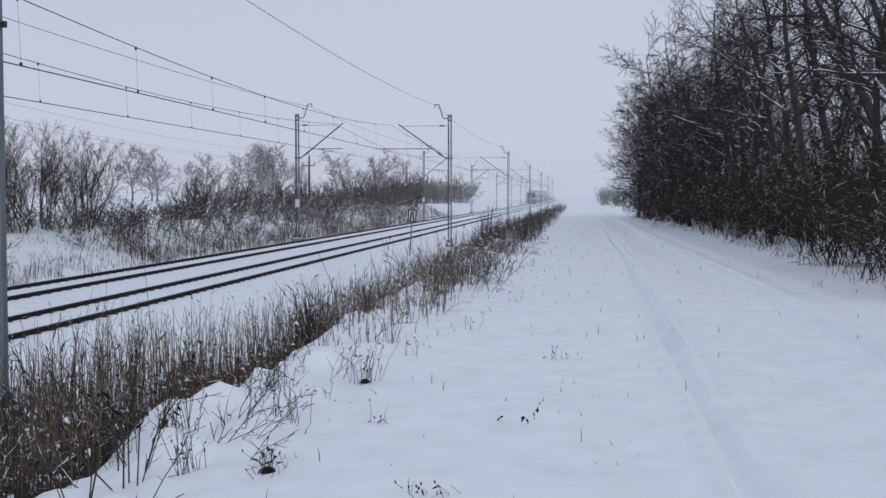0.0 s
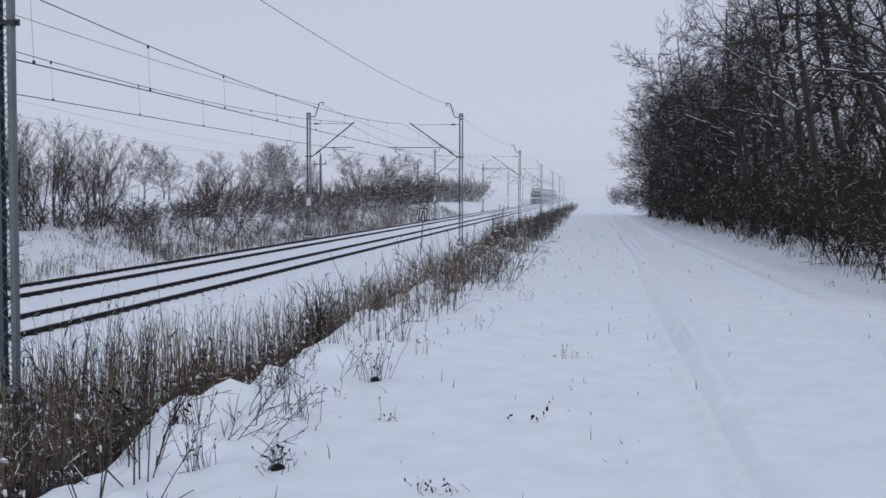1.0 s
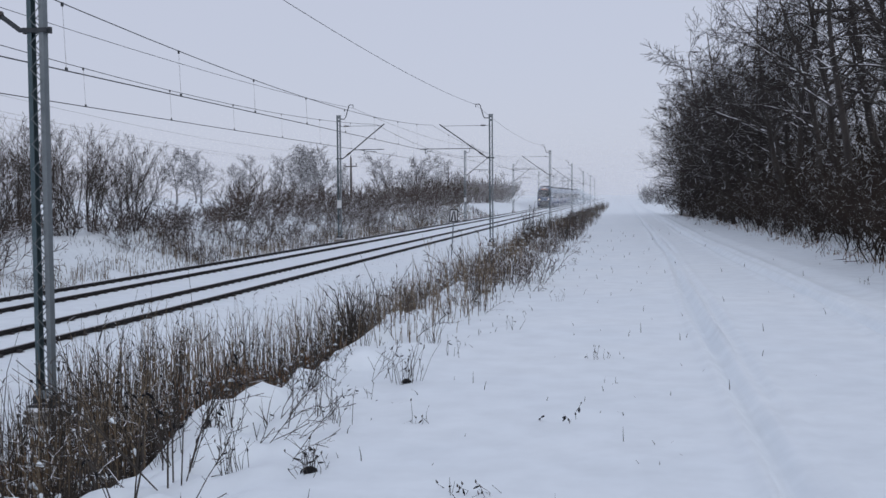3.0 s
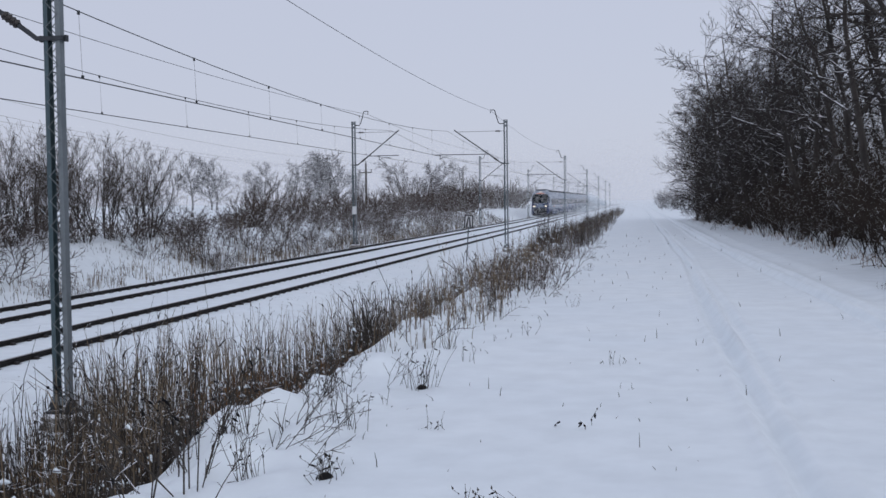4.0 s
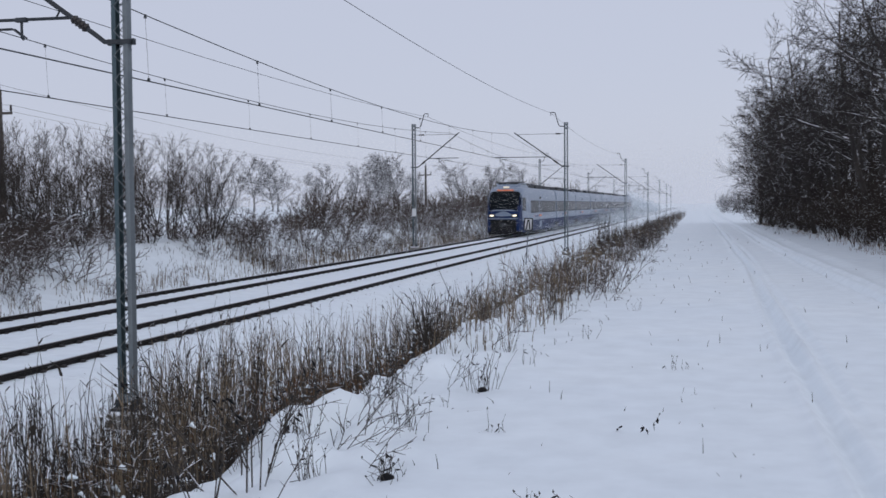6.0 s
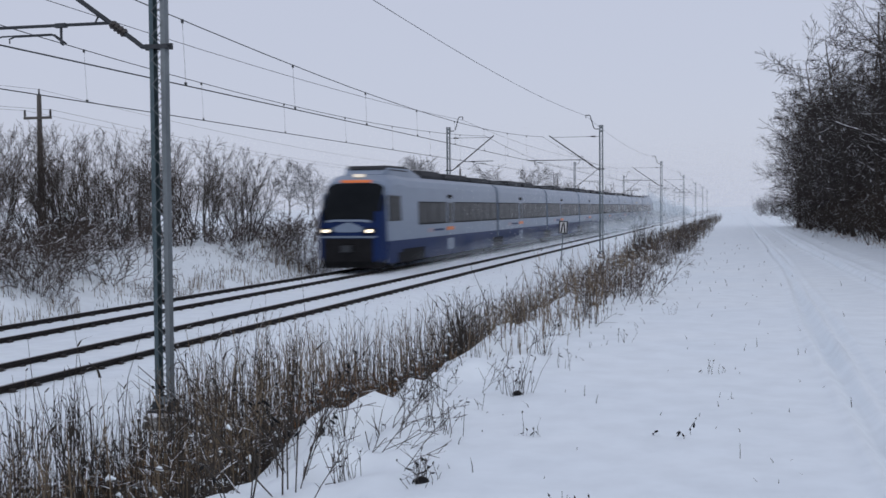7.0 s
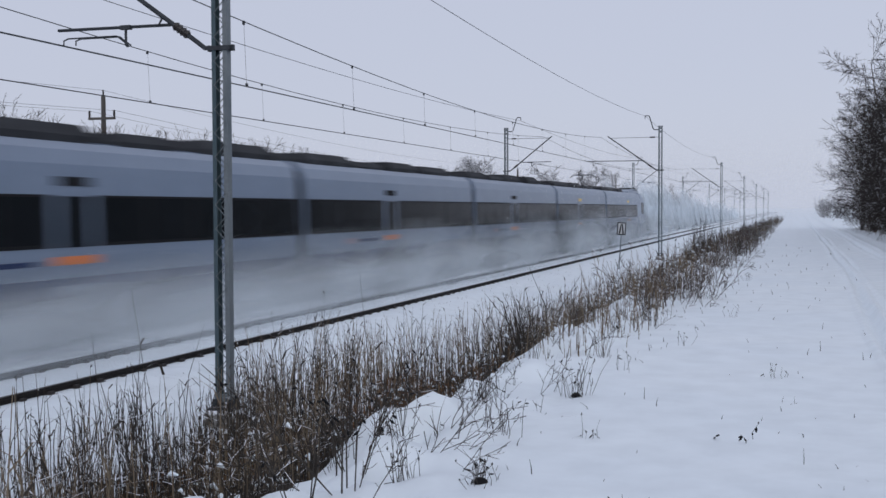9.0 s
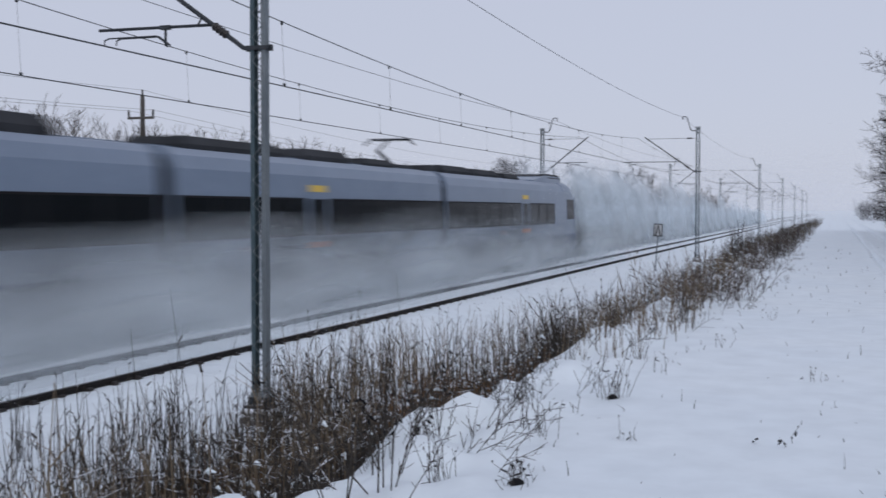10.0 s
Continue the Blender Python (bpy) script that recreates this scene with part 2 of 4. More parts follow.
def build_ground():
    xs = np.unique(np.round(np.concatenate([[-2500, -1200, -600, -300, -160, -100], np.arange(-70, -26, 3.0), np.arange(-26, -9, 0.34),
                                            np.arange(-9, -5, 0.2), np.arange(-5, 0.5, 0.08), np.arange(0.5, 3.1, 0.045), np.arange(3.1, 5.2, 0.08), np.arange(5.2, 12, 0.5), np.arange(12, 60, 4), [100, 200, 500, 1200, 2500]]), 3))
    ys = [-60.0, -30, -15, -8, -4, -1, 1]
    while ys[-1] < 2600:
        ys.append(ys[-1] + max(0.12, min(0.0125 * max(ys[-1], 0) ** 1.12, 300)))
    ys = np.array(ys)
    v = [(float(x), float(y), ground_z(x, y)) for y in ys for x in xs]
    n = len(xs)
    f = [(j * n + i, j * n + i + 1, (j + 1) * n + i + 1, (j + 1) * n + i) for j in range(len(ys) - 1) for i in range(n - 1)]
    m = Mesh()
    m.v, m.f = v, f
    tagged(part("ground", m, "snow", smooth=True), "snow-covered ground with road, ditch, track bed and fields", "ground", kind="structure")


build_ground()


# ---- the two tracks ----
def rail_ring(x, y):
    prof = [(-0.07, -0.16), (0.07, -0.16), (0.07, -0.145), (0.012, -0.12), (0.012, -0.045), (0.036, -0.035), (0.036, -0.004), (0.03, 0.0), (-0.03, 0.0), (-0.036, -0.004),
            (-0.036, -0.035), (-0.012, -0.045), (-0.012, -0.12), (-0.07, -0.145)]
    return [(x + a, y, RAIL_TOP + b) for a, b in prof]


def build_rails():
    clip = Mesh().box(-0.12, -0.07, -0.03, 0.12, 0.07, 0.03)
    clip.box(-0.1, -0.05, 0.03, -0.04, 0.05, 0.07).box(0.04, -0.05, 0.03, 0.1, 0.05, 0.07)
    clip_data = clip.data("rail_clip", "clip")
    for x in RAILS:
        rail = tagged(part("rail", Mesh().loft([rail_ring(x, y) for y in (-40, 0, 40, 90, 160, 300, 700)]), "rail"), "dark rusty steel rail above the snowy bed", "rail", "rails", "structure")
        part("rail_head", Mesh().box(x - 0.028, -40, RAIL_TOP - 0.001, x + 0.028, 700, RAIL_TOP + 0.003), "rail_head", rail)
        for k in range(74):
            ob = new("rail_clip", clip_data)
            ob.parent = rail
            ob.location = (x + random.uniform(-0.01, 0.01), 11.2 + 0.6 * k, RAIL_TOP - 0.135 + random.uniform(-0.02, 0.015))
        rest = Mesh()
        for k in range(150):
            y = 11.2 + 0.6 * (74 + k)
            rest.box(x - 0.13, y - 0.09, RAIL_TOP - 0.16, x + 0.13, y + 0.09, RAIL_TOP - 0.1)
        tagged(part("rail_clips", rest, "clip", rail), kind="stuff")


# ---- overhead line ----
NEAR_X, FAR_X, TRACK_F = -7.4, -16.15, -14.83
# the contact wire at each mast in turn: place across the line, height
NEAR_WIRE = [(-11.1, 4.1), (-9.9, 3.82), (-10.8, 4.04), (-10.8, 4.08)]
FAR_WIRE = [(-14.2, 4.05), (-14.9, 4.06), (-13.95, 4.02), (-14.1, 4.08)]
NEAR_Y = [13.66, 65.0, 119.5, 173.4, 226.0, 277.0, 322.0]
FAR_Y = [12.0, 64.0, 117.6, 171.0, 224.0, 273.0, 318.0, 349.0]


def build_mast(name_group, base, top, side, reach):
    """A lattice mast at the origin; side -1: the bracket points to -x. reach: contact clamp, its drop bracket, strut end, tube ends, wire height."""
    clamp, drop_at, strut, tube0, tube1, wire_z = reach
    mast = thing("catenary_mast", "grey steel lattice overhead-line mast with a bracket arm", "mast", name_group)
    s = side
    # the -x leg carries its shade in its colour
    for x, mat, w in ((-0.082, "steel_shaded", 0.03), (0.082, "steel", 0.031)):
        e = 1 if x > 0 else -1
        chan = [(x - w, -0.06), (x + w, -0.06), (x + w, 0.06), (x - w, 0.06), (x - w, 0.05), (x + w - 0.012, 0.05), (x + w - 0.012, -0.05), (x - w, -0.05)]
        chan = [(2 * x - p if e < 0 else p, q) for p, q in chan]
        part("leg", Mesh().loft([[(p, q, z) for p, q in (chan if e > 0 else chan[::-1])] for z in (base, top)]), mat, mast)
    for y in (-0.066, 0.066):
        n = int((top - base - 0.4) / 0.16)
        part("lacing", Mesh().tube([(0.075 * (1 if k % 2 else -1), y, base + 0.15 + 0.16 * k) for k in range(n)], 0.0085, 4), "steel", mast)
    for z in (base + 0.05, top - 0.35, top - 0.14):
        for y in (-0.076, 0.064):
            part("batten_plate", Mesh().box(-0.116, y, z, 0.116, y + 0.012, z + 0.11), "steel", mast)
    part("cap", Mesh().box(-0.125, -0.075, top, 0.125, 0.075, top + 0.04), "steel", mast)
    for x in (-0.1, 0.1):
        part("base_shoe", Mesh().loft([[(x + u * a, v * b, base + h) for u, v in ((-1, -1), (1, -1), (1, 1), (-1, 1))] for a, b, h in ((0.085, 0.13, -0.06), (0.085, 0.13, -0.03), (0.05, 0.085, 0.0), (0.048, 0.08, 0.09))]), "iron", mast)
        for y in (-0.105, 0.105):
            part("anchor_bolt", Mesh().tube([(x, y, base - 0.06), (x, y, base + 0.05)], 0.014, 6), "iron", mast)
    part("foundation", Mesh().loft([[(u * a, v * b, z) for u, v in ((-1, -1), (1, -1), (1, 1), (-1, 1))] for a, b, z in ((0.25, 0.21, -1.75), (0.23, 0.19, base - 0.11), (0.2, 0.16, base - 0.06))]), "concrete", mast, "snow-topped concrete foundation")
    part("horn", Mesh().tube([(0.1 * s, 0, top - 0.18), (0.35 * s, 0, top - 0.18), (0.42 * s, 0, top - 0.1), (0.62 * s, 0, top + 0.58), (0.68 * s, 0, top + 0.62), (0.87 * s, 0, top + 0.62), (0.87 * s, 0, top + 0.45)], 0.028, 6), "iron", mast)
    tie = part("tie_rod", Mesh().tube([(0.1 * s, 0, top - 0.6), (strut * s * 0.94, 0, top - 0.6)], 0.012, 5), "iron", mast)
    ins = Mesh()
    ins.tube([((0.32 + 0.03 * k) * s, 0, top - 0.6) for k in range(10)], [0.055 if k % 2 else 0.028 for k in range(10)], 8)
    part("insulator", ins, "insulator", tie)
    z0, z1 = top - 2.46, top - 0.5
    boom = part("bracket_arm", Mesh().tube([(0.12 * s, 0, z0), (0.24 * s, 0, z0), (0.36 * s, 0, z0 + 0.09), (strut * s, 0, z1)], 0.033, 7), "iron", mast)
    d = Vector(((strut - 0.36) * s, 0, z1 - z0 - 0.09)).normalized()
    ins = Mesh()
    ins.tube([Vector((0.36 * s, 0, z0 + 0.09)) + d * (0.16 + 0.032 * k) for k in range(9)], [0.066 if k % 2 else 0.048 for k in range(9)], 8)
    part("insulator", ins, "insulator", boom)
    part("clamp", Mesh().box(-0.16, -0.085, z0 - 0.04, 0.16, 0.085, z0 + 0.015).box(-0.19, -0.03, z0 - 0.05, -0.16, 0.03, z0 + 0.03).box(0.16, -0.03, z0 - 0.05, 0.19, 0.03, z0 + 0.03), "iron", mast)
    zt = wire_z + 0.2
    reg = part("registration_tube", Mesh().tube([(tube0 * s, 0, zt), (tube1 * s, 0, zt + 0.01)], 0.022, 6), "iron", mast)
    slope = (z1 - z0 - 0.09) / (strut - 0.36)
    part("hanger", Mesh().tube([((tube0 + 0.2) * s, 0, zt), ((tube0 + 0.13) * s, 0, z0 + 0.09 + slope * (tube0 - 0.23))], 0.014, 5), "iron", reg)
    part("drop_bracket", Mesh().tube([(drop_at * s, 0, zt), (drop_at * s, 0, zt - 0.24), ((drop_at - 0.03) * s, 0, zt - 0.26)], 0.02, 5).box(drop_at * s - 0.08, -0.03, zt - 0.03, drop_at * s + 0.08, 0.03, zt + 0.03), "iron", reg)
    e = 1 if clamp > drop_at else -1
    for dy, sh in ((0.05, 0.0), (0.12, -0.15)):
        part("steady_arm", Mesh().tube([(drop_at * s, dy, zt - 0.23), ((drop_at + 0.18 * e) * s, dy, zt - 0.1), ((clamp - 0.08 * e + sh * e) * s, dy, zt - 0.1), ((clamp + sh * e) * s, dy, zt - 0.13), ((clamp + sh * e) * s, dy, wire_z + 0.01)], 0.012, 5), "iron", reg)
    return mast


def sag_line(x0, x1, y0, y1, z0, low, n=14):
    return [(x0 + (x1 - x0) * k / n, y0 + (y1 - y0) * k / n, low + (z0 - low) * (2 * k / n - 1) ** 2) for k in range(n + 1)]


def build_line():
    first = build_mast("masts by the near track", -1.14, 6.14, -1, (2.5, 1.46, 3.0, 0.75, 2.55, NEAR_WIRE[1][1]))
    first.matrix_basis = pose(NEAR_X, NEAR_Y[0], 0)
    near = build_mast("masts by the near track", -1.14, 6.14, -1, (3.4, 3.85, 3.0, 0.9, 4.25, 4.02))
    near.matrix_basis = pose(NEAR_X, NEAR_Y[1], 0)
    far = build_mast("masts by the far track", -0.85, 6.17, 1, (2.2, 1.5, 2.7, 0.82, 2.66, 4.0))
    far.matrix_basis = pose(FAR_X, FAR_Y[1], 0)
    part("number_plate", Mesh().box(-0.12, -0.1, 0.85, 0.12, -0.08, 1.3).box(-0.07, -0.104, 0.95, 0.07, -0.1, 1.0).box(-0.07, -0.104, 1.1, 0.07, -0.1, 1.16), "white", far, "small white plate")
    for y in NEAR_Y[2:]:
        copy_thing(near, pose(NEAR_X, y, 0, 0, random.uniform(-0.3, 0.3), random.uniform(-1, 1)))
    for y in FAR_Y[:1] + FAR_Y[2:]:
        copy_thing(far, pose(FAR_X, y, 0, 0, random.uniform(0, 0.7), random.uniform(-1, 1)))
    for mx, side, ys, wires, ends in ((NEAR_X, -1, NEAR_Y, NEAR_WIRE, (5.6, 5.27, 5.6)), (FAR_X, 1, FAR_Y, FAR_WIRE, (5.65, 5.8, 5.65))):
        ys = [ys[0] - 54] + ys
        line = thing("overhead_wires", "dark overhead contact and carrier wires with droppers", "wires", "overhead wires")
        drops = []
        for k, (a, b) in enumerate(zip(ys[:-1], ys[1:])):
            (qx0, qz0), (qx1, qz1) = wires[min(k, len(wires) - 1)], wires[min(k + 1, len(wires) - 1)]
            part("contact_wire", Mesh().tube([(qx0, a, qz0), (qx1, b, qz1)], 0.0125, 5), "wire", line)
            c0, c1, sag = ends[min(k, 2)], ends[min(k + 1, 2)], 0.64 if side < 0 else 0.74
            carrier = lambda u: Vector((qx0 + (qx1 - qx0) * u, a + (b - a) * u, c0 + (c1 - c0) * u - 4 * sag * u * (1 - u)))
            part("carrier_wire", Mesh().tube([carrier(i / 16) for i in range(17)], 0.0105, 5), "wire", line)
            part("feeder_wire", Mesh().tube(sag_line(mx + 0.87 * side, mx + 0.87 * side, a, b, 6.74 if side < 0 else 6.6, 6.3 if side < 0 else 6.22), 0.009, 5), "wire", line)
            if b < 260:
                for j in range(1, 9):
                    u = j / 9
                    y = a + (b - a) * u
                    drops.append((carrier(u), (qx0 + (qx1 - qx0) * u, y + 0.1, qz0 + (qz1 - qz0) * u)))
        for p, q in drops:
            p, q = Vector(p), Vector(q)
            part("dropper", Mesh().tube([p, q], 0.0034, 3).box(p.x - 0.015, p.y - 0.03, p.z - 0.06, p.x + 0.015, p.y + 0.03, p.z + 0.015).box(q.x - 0.015, q.y - 0.03, q.z - 0.01, q.x + 0.015, q.y + 0.03, q.z + 0.06), "wire", line)


build_line()


# ---- the train: eight cars, its nose at the origin, running towards -y ----
CARS = [0.0, 22.5] + [22.5 + 18.0 * k for k in range(1, 7)] + [153.0]


def hull_ring(y, w, z0, z1, round_top=0.5, lift=0.0):
    """A body cross-section: sides slightly tumbled home, rounded roof edge."""
    r = []
    half = [(0.88 * w, z0), (w, z0 + 0.25 * (1.0 - z0) if z0 < 1 else z0), (w, 1.25), (w * 0.99, 2.4), (w * 0.965, z1 - round_top), (w * 0.9, z1 - round_top * 0.42), (w * 0.76, z1 - round_top * 0.1), (w * 0.5, z1)]
    for x, z in half:
        r.append((x, y, z))
    for x, z in half[::-1]:
        r.append((-x, y, z))
    return r


def side_strip(m, y0, y1, z0, z1, w0, w1, proud, side):
    """A thin panel on the +x or -x side, following the lean of the body."""
    for s in (side,):
        k = len(m.v)
        for y in (y0, y1):
            for z, w in ((z0, w0), (z1, w1)):
                m.v += [(s * (w - 0.02), y, z), (s * (w + proud), y, z)]
        for q in ((0, 1, 3, 2), (4, 6, 7, 5), (1, 5, 7, 3), (0, 4, 5, 1), (2, 3, 7, 6)):
            m.f.append(tuple(k + i for i in (q if s > 0 else q[::-1])))
    return m


def side_w(z):
    return float(np.interp(z, [0.3, 1.25, 2.4, 3.25, 3.6], [1.4, 1.4, 1.386, 1.351, 1.26]))


def strip(y0, y1, z0, z1, proud, s):
    return side_strip(Mesh(), y0, y1, z0, z1, side_w(z0), side_w(z1), proud, s)


def build_bogie(y, parent):
    b = part("bogie", Mesh().box(-1.05, y - 1.6, 0.42, 1.05, y + 1.6, 0.62).box(-1.15, y - 1.75, 0.45, -1.0, y + 1.75, 0.75).box(1.0, y - 1.75, 0.45, 1.15, y + 1.75, 0.75), "black", parent)
    wheel = Mesh()
    for dy in (-1.3, 1.3):
        for x in (-0.75, 0.75):
            wheel = Mesh()
            ring = lambda xx, r: [(xx, y + dy + r * math.cos(a * math.pi / 8), 0.43 + r * math.sin(a * math.pi / 8)) for a in range(16)]
            wheel.loft([ring(x - 0.06, 0.36), ring(x - 0.05, 0.43), ring(x + 0.05, 0.42), ring(x + 0.06, 0.36)])
            part("wheel", wheel, "iron", b)


NOSE = [(0.0, 1.12, 0.5, 1.72), (0.08, 1.24, 0.42, 2.05), (0.4, 1.32, 0.36, 2.65), (0.75, 1.365, 0.33, 3.22), (1.1, 1.385, 0.31, 3.64), (1.6, 1.4, 0.3, 3.86), (2.4, 1.4, 0.3, 3.95), (3.6, 1.4, 0.3, 3.92)]


def nose_rings(y0, sgn, d0, d1):
    """Rings of the cab between two depths from its tip; y grows into the car by sgn."""
    ds = [d0] + [r[0] for r in NOSE if d0 < r[0] < d1] + [d1]
    out = []
    for d in ds:
        w, a, z = [float(np.interp(d, [r[0] for r in NOSE], [r[k] for r in NOSE])) for k in (1, 2, 3)]
        out.append(hull_ring(y0 + sgn * d, w, a, z, min(0.45, 0.2 * z)))
    return out


def build_end(train, y0, sgn, lit):
    cab = part("cab_front", Mesh().loft(nose_rings(y0, sgn, 0.0, 0.8)), "navy", train, "navy raked cab front")
    part("cab_body", Mesh().loft(nose_rings(y0, sgn, 0.8, 3.6)), "body", train, "pale grey cab body")
    # windscreen: a raked dark pane that wraps round the nose
    def at(d):
        return [float(np.interp(d, [r[0] for r in NOSE], [r[k] for r in NOSE])) for k in (1, 3)]
    def pane(name, d0, d1, spread0, spread1, mat, parent, off=0.03, label=""):
        m, n, cols = Mesh(), 7, 17
        rings = []
        for i in range(n):
            d = d0 + (d1 - d0) * i / (n - 1)
            w, z = at(d)
            sp = spread0 + (spread1 - spread0) * i / (n - 1)
            rr = min(0.45, 0.2 * z)
            us = [sp * (2 * j / (cols - 1) - 1) for j in range(cols)]
            rings.append([(w * u, y0 + sgn * (d - off), z + off * 0.7 - rr * float(np.interp(abs(u), [0, 0.5, 0.76, 0.9, 0.965], [0, 0, 0.1, 0.42, 1.0]))) for u in us])
        for r in rings:
            m.v += r
        under = len(m.v)
        for r in rings:
            m.v += [(x, y + sgn * 0.06, z - 0.06) for x, y, z in r]
        for i in range(n - 1):
            for j in range(cols - 1):
                q = i * cols + j
                m.f.append((q, q + 1, q + cols + 1, q + cols))
                m.f.append((under + q, under + q + cols, under + q + cols + 1, under + q + 1))
        for i in range(n - 1):
            for j in (0, cols - 1):
                q = i * cols + j
                m.f.append((q, q + cols, under + q + cols, under + q))
        return part(name, m, mat, parent, label)
    pane("windscreen", 0.1, 1.0, 0.955, 0.955, "glass", cab, label="raked dark windscreen")
    pane("windscreen_sill", 0.06, 0.08, 0.74, 0.74, "body", cab, off=0.05)
    pane("destination_display", 1.02, 1.14, 0.46, 0.46, "display", cab, label="lit orange destination display")
    f = lambda k: y0 - sgn * k
    def block(name, x0, x1, k0, k1, z0, z1, mat, label=""):
        ya, yb = sorted((f(k0), f(k1)))
        return part(name, Mesh().box(x0, ya, z0, x1, yb, z1), mat, cab, label)
    badge = Mesh()
    tri = [(-0.62, 1.74), (-0.3, 1.7), (0.3, 1.7), (0.62, 1.74), (0.66, 1.86), (0.34, 2.0), (0.0, 2.1), (-0.34, 2.0), (-0.66, 1.86)]
    badge.loft([[(x, f(0.03), z - 0.12) for x, z in tri], [(x, f(-0.12), z - 0.12) for x, z in tri]])
    part("nose_badge", badge, "body", cab, "pale grey nose emblem")
    for x in (-0.9, 0.9):
        ya, yb = sorted((f(0.14), f(-0.2)))
        part("lamp_housing", Mesh().box(x - 0.24, ya, 1.51, x - 0.15, yb, 1.75).box(x + 0.15, ya, 1.51, x + 0.24, yb, 1.75).box(x - 0.15, ya, 1.51, x + 0.15, yb, 1.57).box(x - 0.15, ya, 1.69, x + 0.15, yb, 1.75), "black", cab)
        block("headlamp", x - 0.145, x + 0.145, 0.03, -0.1, 1.575, 1.685, "lamp" if lit else "glass", "lit warm white headlamp" if lit else "")
    block("bumper_rail", -1.16, 1.16, 0.07, -0.3, 1.36, 1.43, "body", "pale bumper rail")
    block("coupler_hatch", -1.02, 1.02, 0.04, -0.3, 0.42, 1.32, "black")
    block("coupler", -0.2, 0.2, 0.35, 0.02, 0.8, 1.06, "iron")
    block("top_lamp", -0.2, 0.2, -1.3, -1.6, 3.8, 3.92, "marker" if lit else "glass")
    part("snow_plough", Mesh().loft([[(-1.2, y0 + sgn * 0.25, 0.15), (1.2, y0 + sgn * 0.25, 0.15), (1.25, y0 + sgn * 1.0, 0.15), (-1.25, y0 + sgn * 1.0, 0.15)],
                                     [(-1.1, y0 + sgn * 0.02, 0.6), (1.1, y0 + sgn * 0.02, 0.6), (1.25, y0 + sgn * 1.0, 0.6), (-1.25, y0 + sgn * 1.0, 0.6)]]), "black", cab)
    fair = Mesh()
    ring = lambda d, w, z: [(-w, y0 + sgn * d, 3.7), (w, y0 + sgn * d, 3.7), (w * 0.93, y0 + sgn * d, z), (-w * 0.93, y0 + sgn * d, z)]
    fair.loft([ring(1.9, 0.85, 3.92), ring(2.5, 1.0, 4.2), ring(5.6, 1.0, 4.22), ring(7.6, 0.9, 3.96)])
    part("roof_fairing", fair, "body", cab)
    lid = Mesh()
    ring = lambda d, w, z: [(-w, y0 + sgn * d, 4.1), (w, y0 + sgn * d, 4.1), (w * 0.9, y0 + sgn * d, z), (-w * 0.9, y0 + sgn * d, z)]
    lid.loft([ring(2.3, 0.8, 4.16), ring(2.6, 0.96, 4.3), ring(5.2, 0.96, 4.32), ring(5.9, 0.9, 4.2)])
    part("roof_cooler", lid, "roof", cab, "sooty black cooler on the cab roof")
    for s in (1, -1):
        part("cab_skirt", strip(*sorted((y0 + sgn * 0.82, y0 + sgn * 3.6)), 0.3, 1.2, 0.012, s), "navy", cab)
        part("cab_window", strip(*sorted((y0 + sgn * 1.02, y0 + sgn * 2.7)), 2.0, 3.04, 0.016, s), "glass", cab)
        part("pillar", strip(*sorted((y0 + sgn * 0.72, y0 + sgn * 0.94)), 1.25, 3.15, 0.004, s), "body", cab)
        # black strip on the skirt, carrying the dark bogie gap on under the cab
        part("front_gap_shade", strip(*sorted((y0 + sgn * 2.2, y0 + sgn * 3.4)), 0.28, 0.7, 0.02, s), "black", cab)


